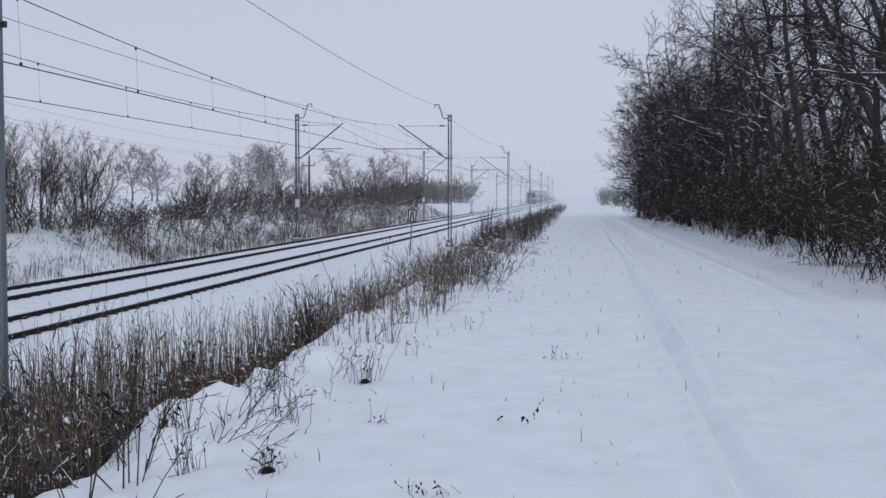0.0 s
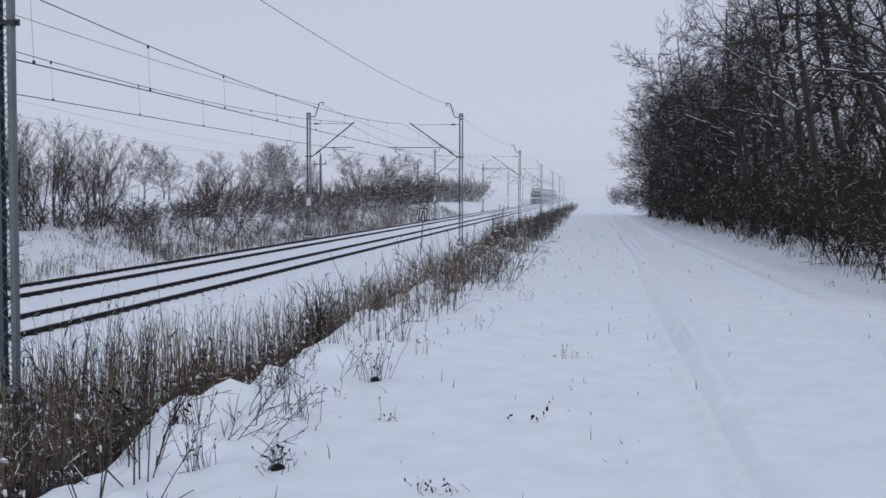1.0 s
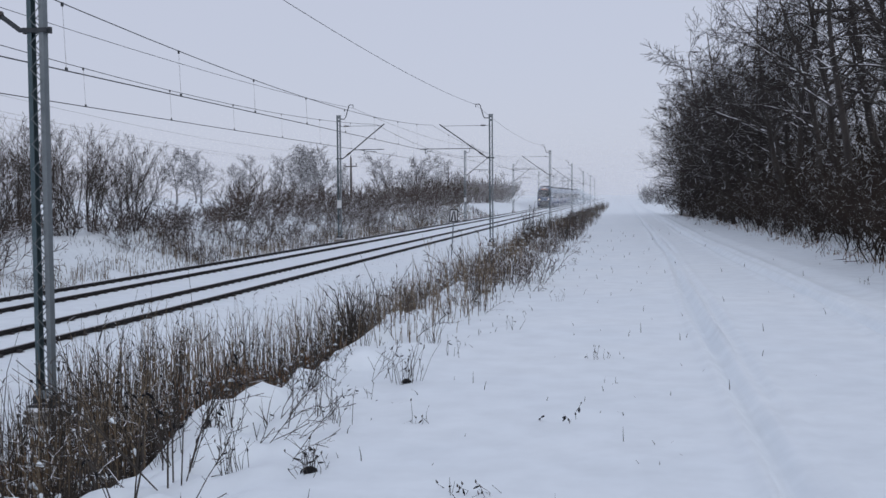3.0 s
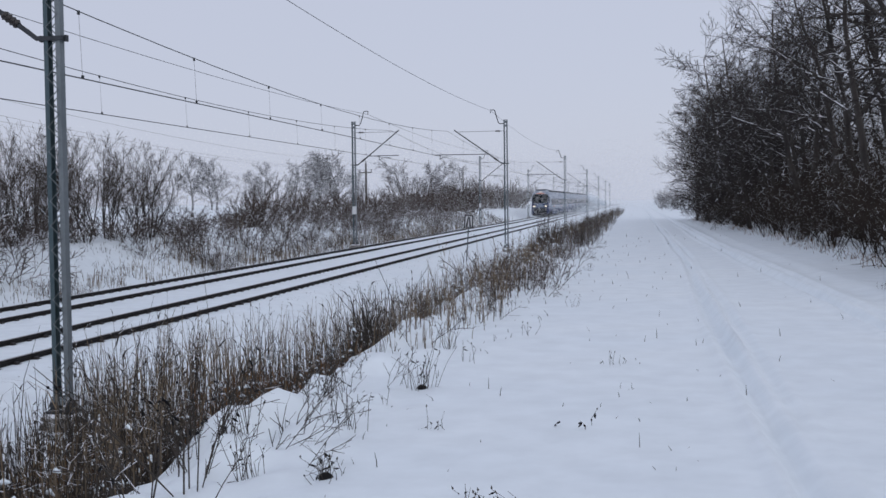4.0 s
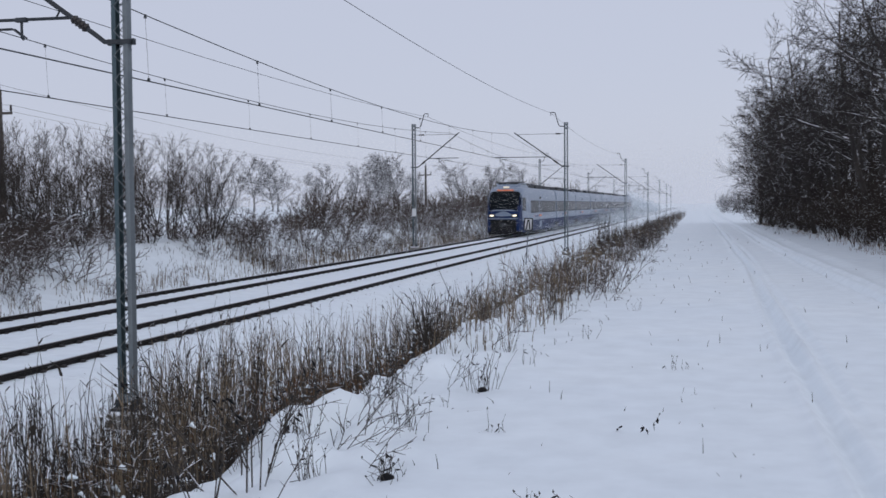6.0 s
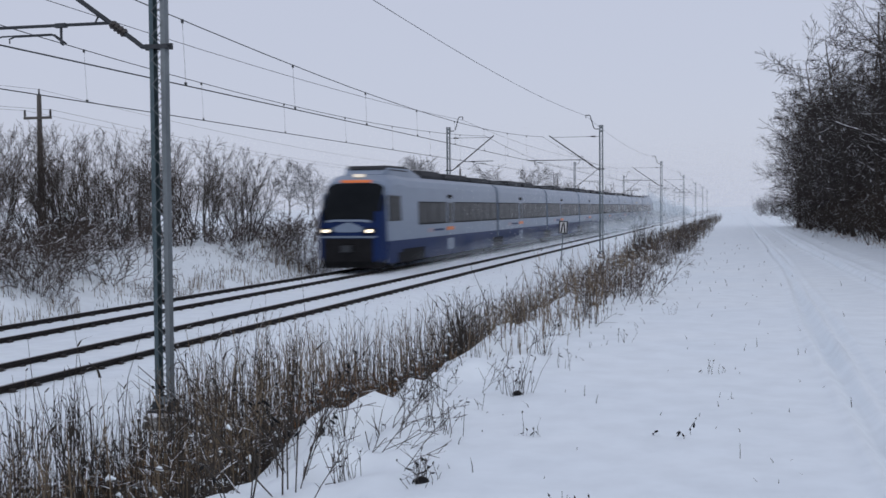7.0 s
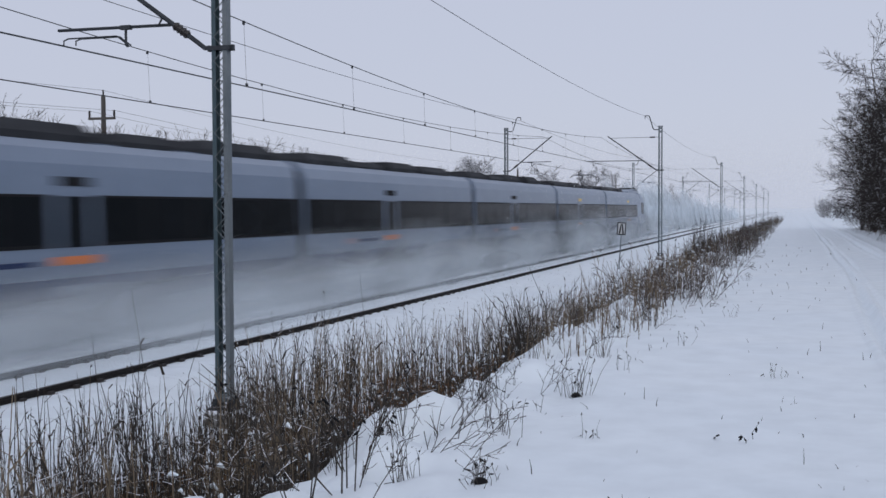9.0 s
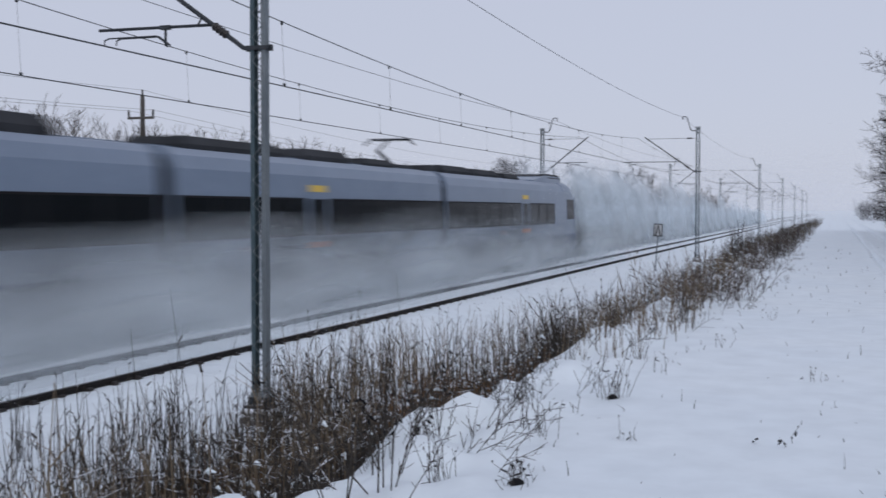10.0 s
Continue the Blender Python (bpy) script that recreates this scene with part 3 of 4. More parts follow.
def build_train():
    train = thing("passenger_train", "pale grey and navy electric passenger train running on the far track", "train")
    for i, (a, b) in enumerate(zip(CARS[:-1], CARS[1:])):
        first, last = i == 0, i == len(CARS) - 2
        y0 = a + (3.6 if first else 0.3)
        y1 = b - (3.6 if last else 0.3)
        car = part("car_body", Mesh().loft([hull_ring(y, 1.4, 0.52, 3.9) for y in (y0, y1)]), "body", train, "pale grey car body")
        # doors and window bands
        if first:
            door, w0, w1 = a + 11.1, a + 5.4, b - 0.33
        elif last:
            door, w0, w1 = b - 11.1, a + 0.33, b - 5.4
        else:
            door, w0, w1 = a + 7.4, a + 0.33, b - 0.33
        for s in (1, -1):
            part("skirt", strip(y0 + 0.01, y1 - 0.01, 0.3, 1.2, 0.012, s), "navy", car, "navy lower side")
            for p, q in ((w0, door - 0.69), (door + 0.69, w1)):
                if q - p > 1:
                    band = part("window_band", strip(p, q, 1.79, 2.81, 0.008, s), "black", car, "dark window band")
                    n = max(1, round((q - p) / 1.75))
                    for k in range(n):
                        c0 = p + (q - p) * k / n
                        part("window", strip(c0 + 0.06, c0 + (q - p) / n - 0.06, 1.86, 2.76, 0.014, s), "glass", band)
            leaf = part("door", strip(door - 0.66, door + 0.66, 0.52, 2.92, 0.02, s), "body", car, "pale grey sliding door")
            part("door_window", strip(door - 0.48, door + 0.48, 1.79, 2.78, 0.026, s), "glass", leaf)
            part("door_lamp", strip(door - 0.5, door + 0.5, 2.98, 3.16, 0.02, s), "yellow" if i > 5 else "black", car)
            part("door_mark", strip(door - 0.68, door + 0.68, 1.46, 1.62, 0.03, s), "orange", car, "orange door marking")
            part("side_logo", strip(door - 4.2, door - 3.2, 1.42, 1.6, 0.006, s), "faded", car)
            part("side_lettering", strip(door - 3.1, door - 1.2, 1.46, 1.56, 0.006, s), "navy", car)
            part("roof_edge", strip(y0 + 0.01, y1 - 0.01, 3.38, 3.58, 0.004, s), "navy", car)
        # roof equipment
        random.seed(40 + i)
        y = y0 + (5.0 if first else 1.2)
        part("roof_walkway", Mesh().box(-0.62, y0 + 0.05, 3.88, 0.62, y1 - 0.05, 3.93), "body", car)
        while y < y1 - (7 if last else 3):
            ln, hh = random.uniform(2.2, 5.2), random.uniform(0.24, 0.42)
            ww = random.uniform(0.7, 0.98)
            part("roof_unit", Mesh().loft([[(-ww, y, 3.78), (ww, y, 3.78), (ww, y + ln, 3.78), (-ww, y + ln, 3.78)], [(-ww, y, 3.84 + hh * 0.5), (ww, y, 3.84 + hh * 0.5), (ww, y + ln, 3.84 + hh * 0.5), (-ww, y + ln, 3.84 + hh * 0.5)],
                                           [(-ww * 0.8, y + 0.12, 3.88 + hh), (ww * 0.8, y + 0.12, 3.88 + hh), (ww * 0.8, y + ln - 0.12, 3.88 + hh), (-ww * 0.8, y + ln - 0.12, 3.88 + hh)]]), "roof", car)
            y += ln + random.uniform(0.3, 1.6)
        if not last:
            part("gangway", Mesh().loft([hull_ring(b - 0.32, 1.3, 0.5, 3.75), hull_ring(b - 0.1, 1.24, 0.5, 3.7), hull_ring(b, 1.3, 0.5, 3.75), hull_ring(b + 0.1, 1.24, 0.5, 3.7), hull_ring(b + 0.32, 1.3, 0.5, 3.75)]), "black", train, "black gangway bellows")
            build_bogie(b, train)
    build_end(train, 0.0, 1, True)
    build_end(train, 153.0, -1, False)
    # black panels laid over the skirt stand in for the shaded bogie gaps
    for yb in (4.6, 148.4, *CARS[1:-1]):
        half = 1.75 if yb in (4.6, 148.4) else 1.5
        for s in (1, -1):
            part("bogie_gap_shade", strip(yb - half, yb + half, 0.28, 0.82, 0.018, s), "black", train)
    build_bogie(4.6, train)
    build_bogie(148.4, train)
    # raised pantograph on the seventh car
    py = 128.2
    pan = part("pantograph", Mesh().box(-0.6, py - 1.0, 3.95, 0.6, py + 1.0, 4.05), "iron", train)
    part("lower_arm", Mesh().tube([(0, py + 0.7, 4.05), (0, py - 0.7, 4.5)], 0.06, 6), "iron", pan)
    part("upper_arm", Mesh().tube([(0, py - 0.7, 4.5), (0, py + 0.35, 4.93)], 0.045, 6), "iron", pan)
    part("collector_head", Mesh().tube([(-0.95, py + 0.35, 4.75), (-0.7, py + 0.35, 4.95), (0.7, py + 0.35, 4.95), (0.95, py + 0.35, 4.75)], 0.035, 6).tube([(-0.7, py + 0.7, 4.95), (0.7, py + 0.7, 4.95)], 0.035, 6), "iron", pan)
    return train


train = build_train()


# ---- plants ----
def ribbon(m, pts, w, rng):
    """The finest twigs: a narrow tapering strip turned at random about its length."""
    side = (pts[-1] - pts[0]).cross(Vector((rng.gauss(0, 1), rng.gauss(0, 1), rng.gauss(0, 1)))).normalized() * w
    n = len(m.v)
    for k, p in enumerate(pts):
        s = side * (1 - 0.6 * k / (len(pts) - 1))
        m.v += [tuple(p - s), tuple(p + s)]
    m.f += [(n + 2 * k, n + 2 * k + 1, n + 2 * k + 3, n + 2 * k + 2) for k in range(len(pts) - 1)]


def grow(out, p, d, length, r, level, rng, shape):
    """A limb as a tapered tube, with its side limbs. out: meshes for wood and for twigs."""
    segs = shape["segs"][level]
    sides = shape["sides"][level]
    pts, rad = [p.copy()], [r]
    q, dd = p.copy(), d.copy()
    for k in range(segs):
        dd = (dd + Vector((rng.gauss(0, 1), rng.gauss(0, 1), rng.gauss(0, 0.8))) * shape["wob"][level] + Vector((0, 0, shape["up"][level]))).normalized()
        q = q + dd * (length / segs)
        pts.append(q.copy())
        rad.append(max(r * (1 - 0.85 * (k + 1) / segs), shape["thin"]))
    if level + 1 == len(shape["segs"]):
        ribbon(out[1], pts, shape["thin"] * rng.uniform(0.8, 1.5), rng)
    else:
        out[0 if level < shape["wood"] else 1].tube(pts, rad, sides, caps=False)
    if level + 1 < len(shape["segs"]):
        n = shape["kids"][level]
        for i in range(n):
            t = shape["from"][level] + (1 - shape["from"][level]) * (i + rng.random()) / n
            k = min(int(t * segs), segs - 1)
            s = pts[k].lerp(pts[k + 1], t * segs - k)
            ax = (pts[k + 1] - pts[k]).normalized()
            side = ax.cross(Vector((rng.gauss(0, 1), rng.gauss(0, 1), rng.gauss(0, 1)))).normalized()
            a = shape["angle"][level] * rng.uniform(0.7, 1.3)
            nd = (ax * math.cos(a) + side * math.sin(a)).normalized()
            grow(out, s, nd, length * shape["ratio"][level] * rng.uniform(0.6, 1.15) * (1.15 - 0.55 * t), max(rad[k] * 0.46, shape["thin"]), level + 1, rng, shape)


TREE = dict(segs=(9, 6, 3, 2), sides=(6, 4, 3, 0), kids=(17, 10, 9), ratio=(0.46, 0.46, 0.48), angle=(0.95, 0.8, 0.75), wob=(0.09, 0.17, 0.22, 0.25), up=(0.06, 0.03, 0.0, -0.03), wood=2, thin=0.0052)
TREE["from"] = (0.32, 0.15, 0.08)
LOW_TREE = dict(TREE, kids=(24, 11, 7), ratio=(0.4, 0.46, 0.5), angle=(1.1, 0.8, 0.75), thin=0.0085, segs=(8, 4, 2, 1), sides=(5, 3, 3, 0))
LOW_TREE["from"] = (0.08, 0.15, 0.1)
FAR_TREE = dict(TREE, kids=(22, 12, 8), thin=0.015, segs=(8, 4, 2, 1), ratio=(0.56, 0.5, 0.45), up=(0.05, 0.05, 0.03, 0.0), angle=(1.05, 0.75, 0.7))
FAR_TREE["from"] = (0.18, 0.15, 0.1)
STEM = dict(segs=(6, 4, 2), sides=(4, 3, 0), kids=(12, 9), ratio=(0.4, 0.42), angle=(0.5, 0.55), wob=(0.06, 0.12, 0.16), up=(0.07, 0.06, 0.04), wood=1, thin=0.0052)
STEM["from"] = (0.3, 0.12)
TALL = dict(segs=(6, 4, 2, 2), sides=(5, 3, 3, 0), kids=(11, 6, 5), ratio=(0.48, 0.5, 0.5), angle=(0.5, 0.55, 0.6), wob=(0.05, 0.1, 0.14, 0.18), up=(0.05, 0.06, 0.05, 0.02), wood=2, thin=0.0048)
TALL["from"] = (0.25, 0.15, 0.1)
THICKET = dict(STEM, kids=(8, 8), segs=(4, 2, 1), thin=0.0085, wob=(0.1, 0.15, 0.2))
BRAMBLE = dict(STEM, kids=(9, 10), segs=(4, 2, 1), thin=0.0052, wob=(0.2, 0.25, 0.3), up=(-0.02, 0.0, 0.0), angle=(0.85, 0.85), ratio=(0.42, 0.36))
SCRUB = dict(segs=(3, 2, 1), sides=(3, 3, 0), kids=(5, 4), ratio=(0.5, 0.5), angle=(0.7, 0.75), wob=(0.16, 0.2, 0.25), up=(0.0, 0.0, 0.0), wood=1, thin=0.0085)
SCRUB["from"] = (0.1, 0.1)


def make_tree(seed, height, lean, label, group, shape=TREE, wood="bark", twig="twig", r=0.13, name="bare_tree"):
    rng = random.Random(seed)
    out = [Mesh(), Mesh()]
    grow(out, Vector((0, 0, -0.2)), Vector((lean, rng.uniform(-0.1, 0.1), 1)).normalized(), height, r, 0, rng, shape)
    t = thing(name, label, "tree", group)
    part("trunk", out[0], wood, t)
    part("crown", out[1], twig, t)
    return t


def make_bush(seed, height, stems, spread, label, group, shape=STEM, wood="bark", twig="bush", name="bare_bush", r=0.03):
    rng = random.Random(seed)
    t = thing(name, label, "bush", group)
    crown, trunk = Mesh(), Mesh()
    for k in range(stems):
        a = rng.uniform(0, 2 * math.pi)
        d = Vector((spread * math.cos(a) * rng.random(), spread * math.sin(a) * rng.random(), 1)).normalized()
        base = Vector((0.6 * spread * math.cos(a) * rng.random(), 0.6 * spread * math.sin(a) * rng.random(), -0.15))
        grow([trunk, crown], base, d, height * rng.uniform(0.55, 1.05), r * rng.uniform(0.6, 1.2), 0, rng, shape)
    if shape["wood"] == 1:
        n = len(crown.v)
        crown.v += trunk.v
        crown.f += [tuple(i + n for i in f) for f in trunk.f]
    else:
        part("trunk", trunk, wood, t)
    part("crown", crown, twig, t)
    return t


def scatter(kinds, spots, rng):
    """Copies of the kinds at the spots (x, y, scale); the first copy of each kind is the kind itself."""
    used = set()
    for i, (x, y, s) in enumerate(spots):
        ob = kinds[i % len(kinds)]
        z = ground_z(x, y)
        m = pose(x, y, z, rng.uniform(-3, 3), rng.uniform(-3, 3), rng.uniform(0, 360))
        if ob.name not in used:
            used.add(ob.name)
            ob.matrix_basis = m
            ob.scale = (s, s, s)
        else:
            c = copy_thing(ob, m)
            c.scale = (s, s, s)


def plant_right_wood():
    rng = random.Random(11)
    label = "tall bare tree with dark trunk and snow-dusted twigs beside the road"
    kinds = [make_tree(100 + k, 10.0, 0.01 + 0.03 * k, label, "trees of the roadside wood", r=0.16) for k in range(4)]
    spots = []
    y = 20.0
    while y < 84:
        for x0 in (6.5, 8.6, 11.5):
            if y < 40 and x0 in (6.5, 11.5) and rng.random() < 0.6:
                continue
            spots.append((x0 + rng.uniform(-0.5, 1.0) - (0.046 * max(0, y - 45)), y + rng.uniform(-1.2, 1.2), rng.uniform(0.75, 1.1) * (1.0 if y < 38 else 0.82 if y < 58 else 0.74)))
        y += 2.7 + 0.018 * y
    scatter(kinds, spots, rng)
    # trees at the wood's edge lean out over the road
    label = "bare tree leaning over the road, snow on its dark limbs"
    kinds = [make_tree(140 + k, 9.5, -0.1, label, "leaning trees at the wood's edge", r=0.14) for k in range(3)]
    for k, (x, y) in enumerate(((6.9, 24.5), (7.0, 28.5), (6.6, 33.0), (6.5, 38.5), (6.2, 44.0))):
        m = pose(x, y, ground_z(x, y), 0, rng.uniform(-4, 4), rng.uniform(-28, 28))
        if k < 3:
            kinds[k].matrix_basis = m
        else:
            copy_thing(kinds[k % 3], m)
    # lower, densely twigged trees where the wood runs on beside the road
    label = "dense bare tree branched to the ground, snow in its twigs"
    kinds = [make_tree(170 + k, 8.6, -0.04, label, "low-branched trees of the roadside wood", LOW_TREE, r=0.11) for k in range(3)]
    spots = []
    y = 49.0
    while y < 86:
        for x0 in (5.9, 7.6):
            spots.append((x0 + rng.uniform(-0.4, 0.5) - 0.05 * (y - 41), y + rng.uniform(-1, 1), rng.uniform(0.8, 1.06)))
        y += 3.4
    scatter(kinds, spots, rng)
    label = "dense dark thorny undergrowth dusted with snow at the wood's edge"
    kinds = [make_bush(200 + k, 2.8, 13, 1.1, label, "undergrowth of the roadside wood", BRAMBLE, twig="thorn", r=0.018) for k in range(3)]
    spots = []
    y = 17.5
    while y < 88:
        for x0 in (5.6, 6.8, 8.2) if y < 46 else (5.6, 7.0):
            spots.append((x0 + rng.uniform(-0.4, 0.6) - (0.026 * max(0, y - 45)), y + rng.uniform(-0.5, 0.5), rng.uniform(0.7, 1.1) * (1.25 if x0 > 6 else 0.9)))
        y += 1.35 + 0.012 * y
    scatter(kinds, spots, rng)
    far = [make_bush(231, 4.2, 14, 1.0, "distant roadside bush grey in the haze", "distant roadside bushes", THICKET, twig="haze_pale")]
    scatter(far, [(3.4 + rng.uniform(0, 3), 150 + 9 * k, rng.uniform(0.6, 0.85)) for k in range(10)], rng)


def plant_left_bank():
    rng = random.Random(21)
    label = "bare grey bush with many upright stems on the snowy bank"
    kinds = [make_bush(300 + k, 4.1, 5, 1.0, label, "tall bushes on the bank", TALL, twig="bare_twig", r=0.042) for k in range(3)]
    spots = [(-21.3, 41.5, 0.95), (-21.8, 44, 1.0), (-20.9, 46, 0.8), (-22.6, 42.5, 1.0), (-22.0, 39, 1.0), (-23.2, 40, 1.0), (-21.9, 36.5, 0.95), (-22.6, 34.5, 1.0), (-21.6, 32.5, 0.95), (-23.4, 32, 1.0), (-22.2, 30.2, 1.0), (-23.0, 28, 1.0), (-21.6, 27, 0.9),
             (-24.2, 36, 1.0), (-24.6, 30, 1.05), (-23.6, 26, 1.0), (-22.0, 24.5, 0.9), (-24.8, 24, 1.0), (-22.4, 22, 0.95), (-25.5, 33, 1.0), (-21.2, 34, 0.8), (-22.9, 37.5, 0.9), (-23.8, 43, 1.0), (-24.4, 39, 1.0), (-23.1, 34, 0.95), (-24.0, 31, 1.0), (-22.4, 28.5, 0.9), (-24.2, 27.5, 1.0), (-23.2, 24.8, 1.0), (-25.2, 27, 1.0), (-21.6, 47.6, 0.95), (-22.6, 49.2, 0.9), (-22.3, 46, 1.0), (-23.4, 47, 1.0)]
    scatter(kinds, spots, rng)
    label = "low reddish-brown scrub with snow caught in its twigs"
    kinds = [make_bush(330 + k, 1.35, 12, 1.5, label, "low scrub on the bank", SCRUB, wood="bush", r=0.012, name="low_scrub") for k in range(3)]
    spots = []
    while len(spots) < 190:
        y = 17 + 110 * rng.random() ** 1.3
        x = -17.3 - 5.2 * rng.random()
        if 33 < y < 46 and x > -20.7 and rng.random() < 0.93:
            continue
        spots.append((x, y, rng.uniform(0.4, 0.8) if x > -18.4 else rng.uniform(0.75, 1.4)))
    spots += [(-18.9 - 2.8 * rng.random(), 18 + 15 * rng.random(), rng.uniform(0.9, 1.4)) for k in range(30)]
    scatter(kinds, spots, rng)
    label = "brown thicket of bare shrubs behind the railway bank"
    kinds = [make_bush(360 + k, 2.5, 14, 1.5, label, "thicket behind the bank", THICKET, twig="thicket", r=0.026) for k in range(3)]
    spots = [(-21.3 - 5.5 * rng.random(), 56 + 89 * rng.random(), rng.uniform(0.75, 1.2)) for k in range(62)]
    spots += [(-21.5 - 9 * rng.random(), 140 + 120 * rng.random(), rng.uniform(1.4, 2.1)) for k in range(46)]
    spots = [(x, y, k * (0.4 if -x / y > 0.352 else 1.0)) for x, y, k in spots]
    spots += [(-21.4 - 3.2 * rng.random(), 24 + 20 * rng.random(), rng.uniform(0.4, 0.7)) for k in range(22)]
    scatter(kinds, spots, rng)
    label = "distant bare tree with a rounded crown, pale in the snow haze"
    kinds = [make_tree(400 + k, 6.8, 0.0, label, "distant trees beyond the field", FAR_TREE, wood="haze_pale", twig="haze_pale", r=0.16) for k in range(2)]
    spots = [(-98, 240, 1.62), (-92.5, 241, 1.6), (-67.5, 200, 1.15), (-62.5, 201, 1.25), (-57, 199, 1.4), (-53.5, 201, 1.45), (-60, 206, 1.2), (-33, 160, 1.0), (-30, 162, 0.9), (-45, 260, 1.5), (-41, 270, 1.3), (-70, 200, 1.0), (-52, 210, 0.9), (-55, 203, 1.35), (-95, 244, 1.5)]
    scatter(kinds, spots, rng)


def blade(m, p, h, bend, az, w, rng, tip=None):
    """One dry stalk: two narrow crossed ribbons, bent."""
    c, s = math.cos(az), math.sin(az)
    pts = [(p[0] + c * bend * t * t * h, p[1] + s * bend * t * t * h, p[2] + h * t * (1 - 0.25 * abs(bend) * t)) for t in (0, 0.5, 1)]
    turn = rng.uniform(0, math.pi)
    for a in (turn, turn + math.pi / 2):
        dx, dy = w * math.cos(a), w * math.sin(a)
        n = len(m.v)
        for (x, y, z), k in zip(pts, (1, 0.8, 0.3)):
            m.v += [(x - dx * k, y - dy * k, z), (x + dx * k, y + dy * k, z)]
        m.f += [(n, n + 1, n + 3, n + 2), (n + 2, n + 3, n + 5, n + 4)]
    return pts[2]


def plant_ditch():
    rng = random.Random(31)
    reeds, dark, rust = Mesh(), Mesh(), Mesh()

    def clump(x, y, n, h, spread, mesh, w):
        lean, toward = abs(rng.gauss(0, 0.07)), rng.uniform(0, 6.28)
        for k in range(n):
            px, py = x + rng.gauss(0, spread), y + rng.gauss(0, spread)
            if px > (-2.75 if py < 10.5 else -1.75 if py < 18 else -1.35) or (abs(px + 7.4) < 0.34 and 12.3 < py < 14.0):
                continue
            hh = h * rng.uniform(0.55, 1.15)
            bend, az = lean + abs(rng.gauss(0, 0.1)), toward + rng.gauss(0, 1.1)
            z0 = ground_z(px, py) - 0.05
            tip = blade(mesh, (px, py, z0), hh, bend, az, w, rng)
            for leaf in range(rng.choice((0, 1, 1, 2))):
                u = rng.uniform(0.25, 0.85)
                foot = (px + math.cos(az) * bend * u * u * hh, py + math.sin(az) * bend * u * u * hh, z0 + hh * u * (1 - 0.25 * bend * u))
                blade(mesh, foot, hh * rng.uniform(0.12, 0.3), rng.uniform(0.5, 1.9), rng.uniform(0, 6.28), w * 0.9, rng)
            if hh > 0.6 and rng.random() < 0.22:
                blade(dark, (tip[0], tip[1], tip[2] - 0.01), rng.uniform(0.06, 0.14), rng.uniform(0.6, 2.0), az + rng.gauss(0, 0.6), w * 1.5, rng)
    for k in range(250):
        y = 4.0 + 15 * rng.random()
        x = -3.3 - 3.6 * rng.random() - 0.03 * y
        dense = noise.noise(Vector((x * 0.5, y * 0.35, 7)))
        clump(x, y, int(5 + 12 * dense), 1.12 * (0.8 + 0.4 * rng.random()), 0.2, reeds if rng.random() < 0.66 else dark, 0.0056)
    for k in range(170):
        y = 4.0 + 10 * rng.random()
        clump(-3.2 - 3.4 * rng.random(), y, 10, 0.5 * (0.6 + 0.7 * rng.random()), 0.2, dark, 0.0055)
    for k in range(110):
        clump(-5.0 - 1.7 * rng.random() if k % 6 else -7.8 - 1.0 * rng.random(), 6 + 6.8 * rng.random(), 9, 1.0 * (0.6 + 0.6 * rng.random()), 0.18, dark, 0.006)
    for k in range(300):
        y = 16 + 50 * rng.random() ** 1.4
        x = -1.7 - 4.5 * rng.random()
        clump(x, y, 6, 0.85 * (0.6 + 0.6 * rng.random()), 0.24, reeds if rng.random() < (0.88 if y < 30 else 0.45) else dark, 0.004 + 0.00006 * y)
    for k in range(290):
        y = 34 + 105 * rng.random() ** 1.2
        clump(-1.5 - 2.7 * rng.random(), y, 9, 0.95 * (0.4 + 0.6 * rng.random()), 0.3, dark if rng.random() < 0.7 else reeds, 0.0058)
    for k in range(260):
        y = 24 + 55 * rng.random()
        clump(-3.2 - 3.6 * rng.random(), y, 7, 0.55 * (0.5 + 0.7 * rng.random()), 0.3, dark if rng.random() < 0.5 else reeds, 0.0045)
    for x, y, n, h in ((-3.15, 37.8, 60, 1.3), (-3.5, 14.5, 60, 1.0), (-3.7, 15.3, 50, 0.9), (-3.0, 41, 40, 0.9)):
        clump(x, y, n, h, 0.16, dark, 0.007)
    for k in range(270):
        y = 9.0 + 9.0 * rng.random()
        clump(-3.45 - 2.3 * rng.random() - 0.03 * y, y, 12, rng.uniform(0.25, 0.6), 0.17, rust, 0.006)
    for k in range(150):
        clump(-3.5 - 2.6 * rng.random(), 6.0 + 3.4 * rng.random(), 12, rng.uniform(0.25, 0.6), 0.16, dark, 0.0065)
    for k in range(150):
        y = 11.5 + 22 * rng.random()
        clump(-1.9 - 1.1 * rng.random(), y, 5, rng.uniform(0.2, 0.5), 0.16, reeds, 0.0045)
    for k in range(80):
        y = 9 + 26 * rng.random()
        clump(-6.2 - 1.8 * rng.random(), y, 3, 0.6, 0.25, reeds, 0.005)
    for k in range(22):
        clump(-4.5 - 3.5 * rng.random(), 7 + 10 * rng.random(), 1, rng.uniform(1.5, 2.1), 0.1, dark, 0.006)
    for k in range(200):
        y = 20 + 80 * rng.random()
        clump(-17.3 - 1.5 * rng.random(), y, 6, 0.55, 0.3, reeds, 0.009)
    for k in range(420):
        y = 44 + 110 * rng.random()
        clump(-17.2 - 3.8 * rng.random() ** 1.3, y, 7, 0.75 * (0.5 + 0.7 * rng.random()), 0.45, reeds if rng.random() < 0.55 else dark, 0.012)
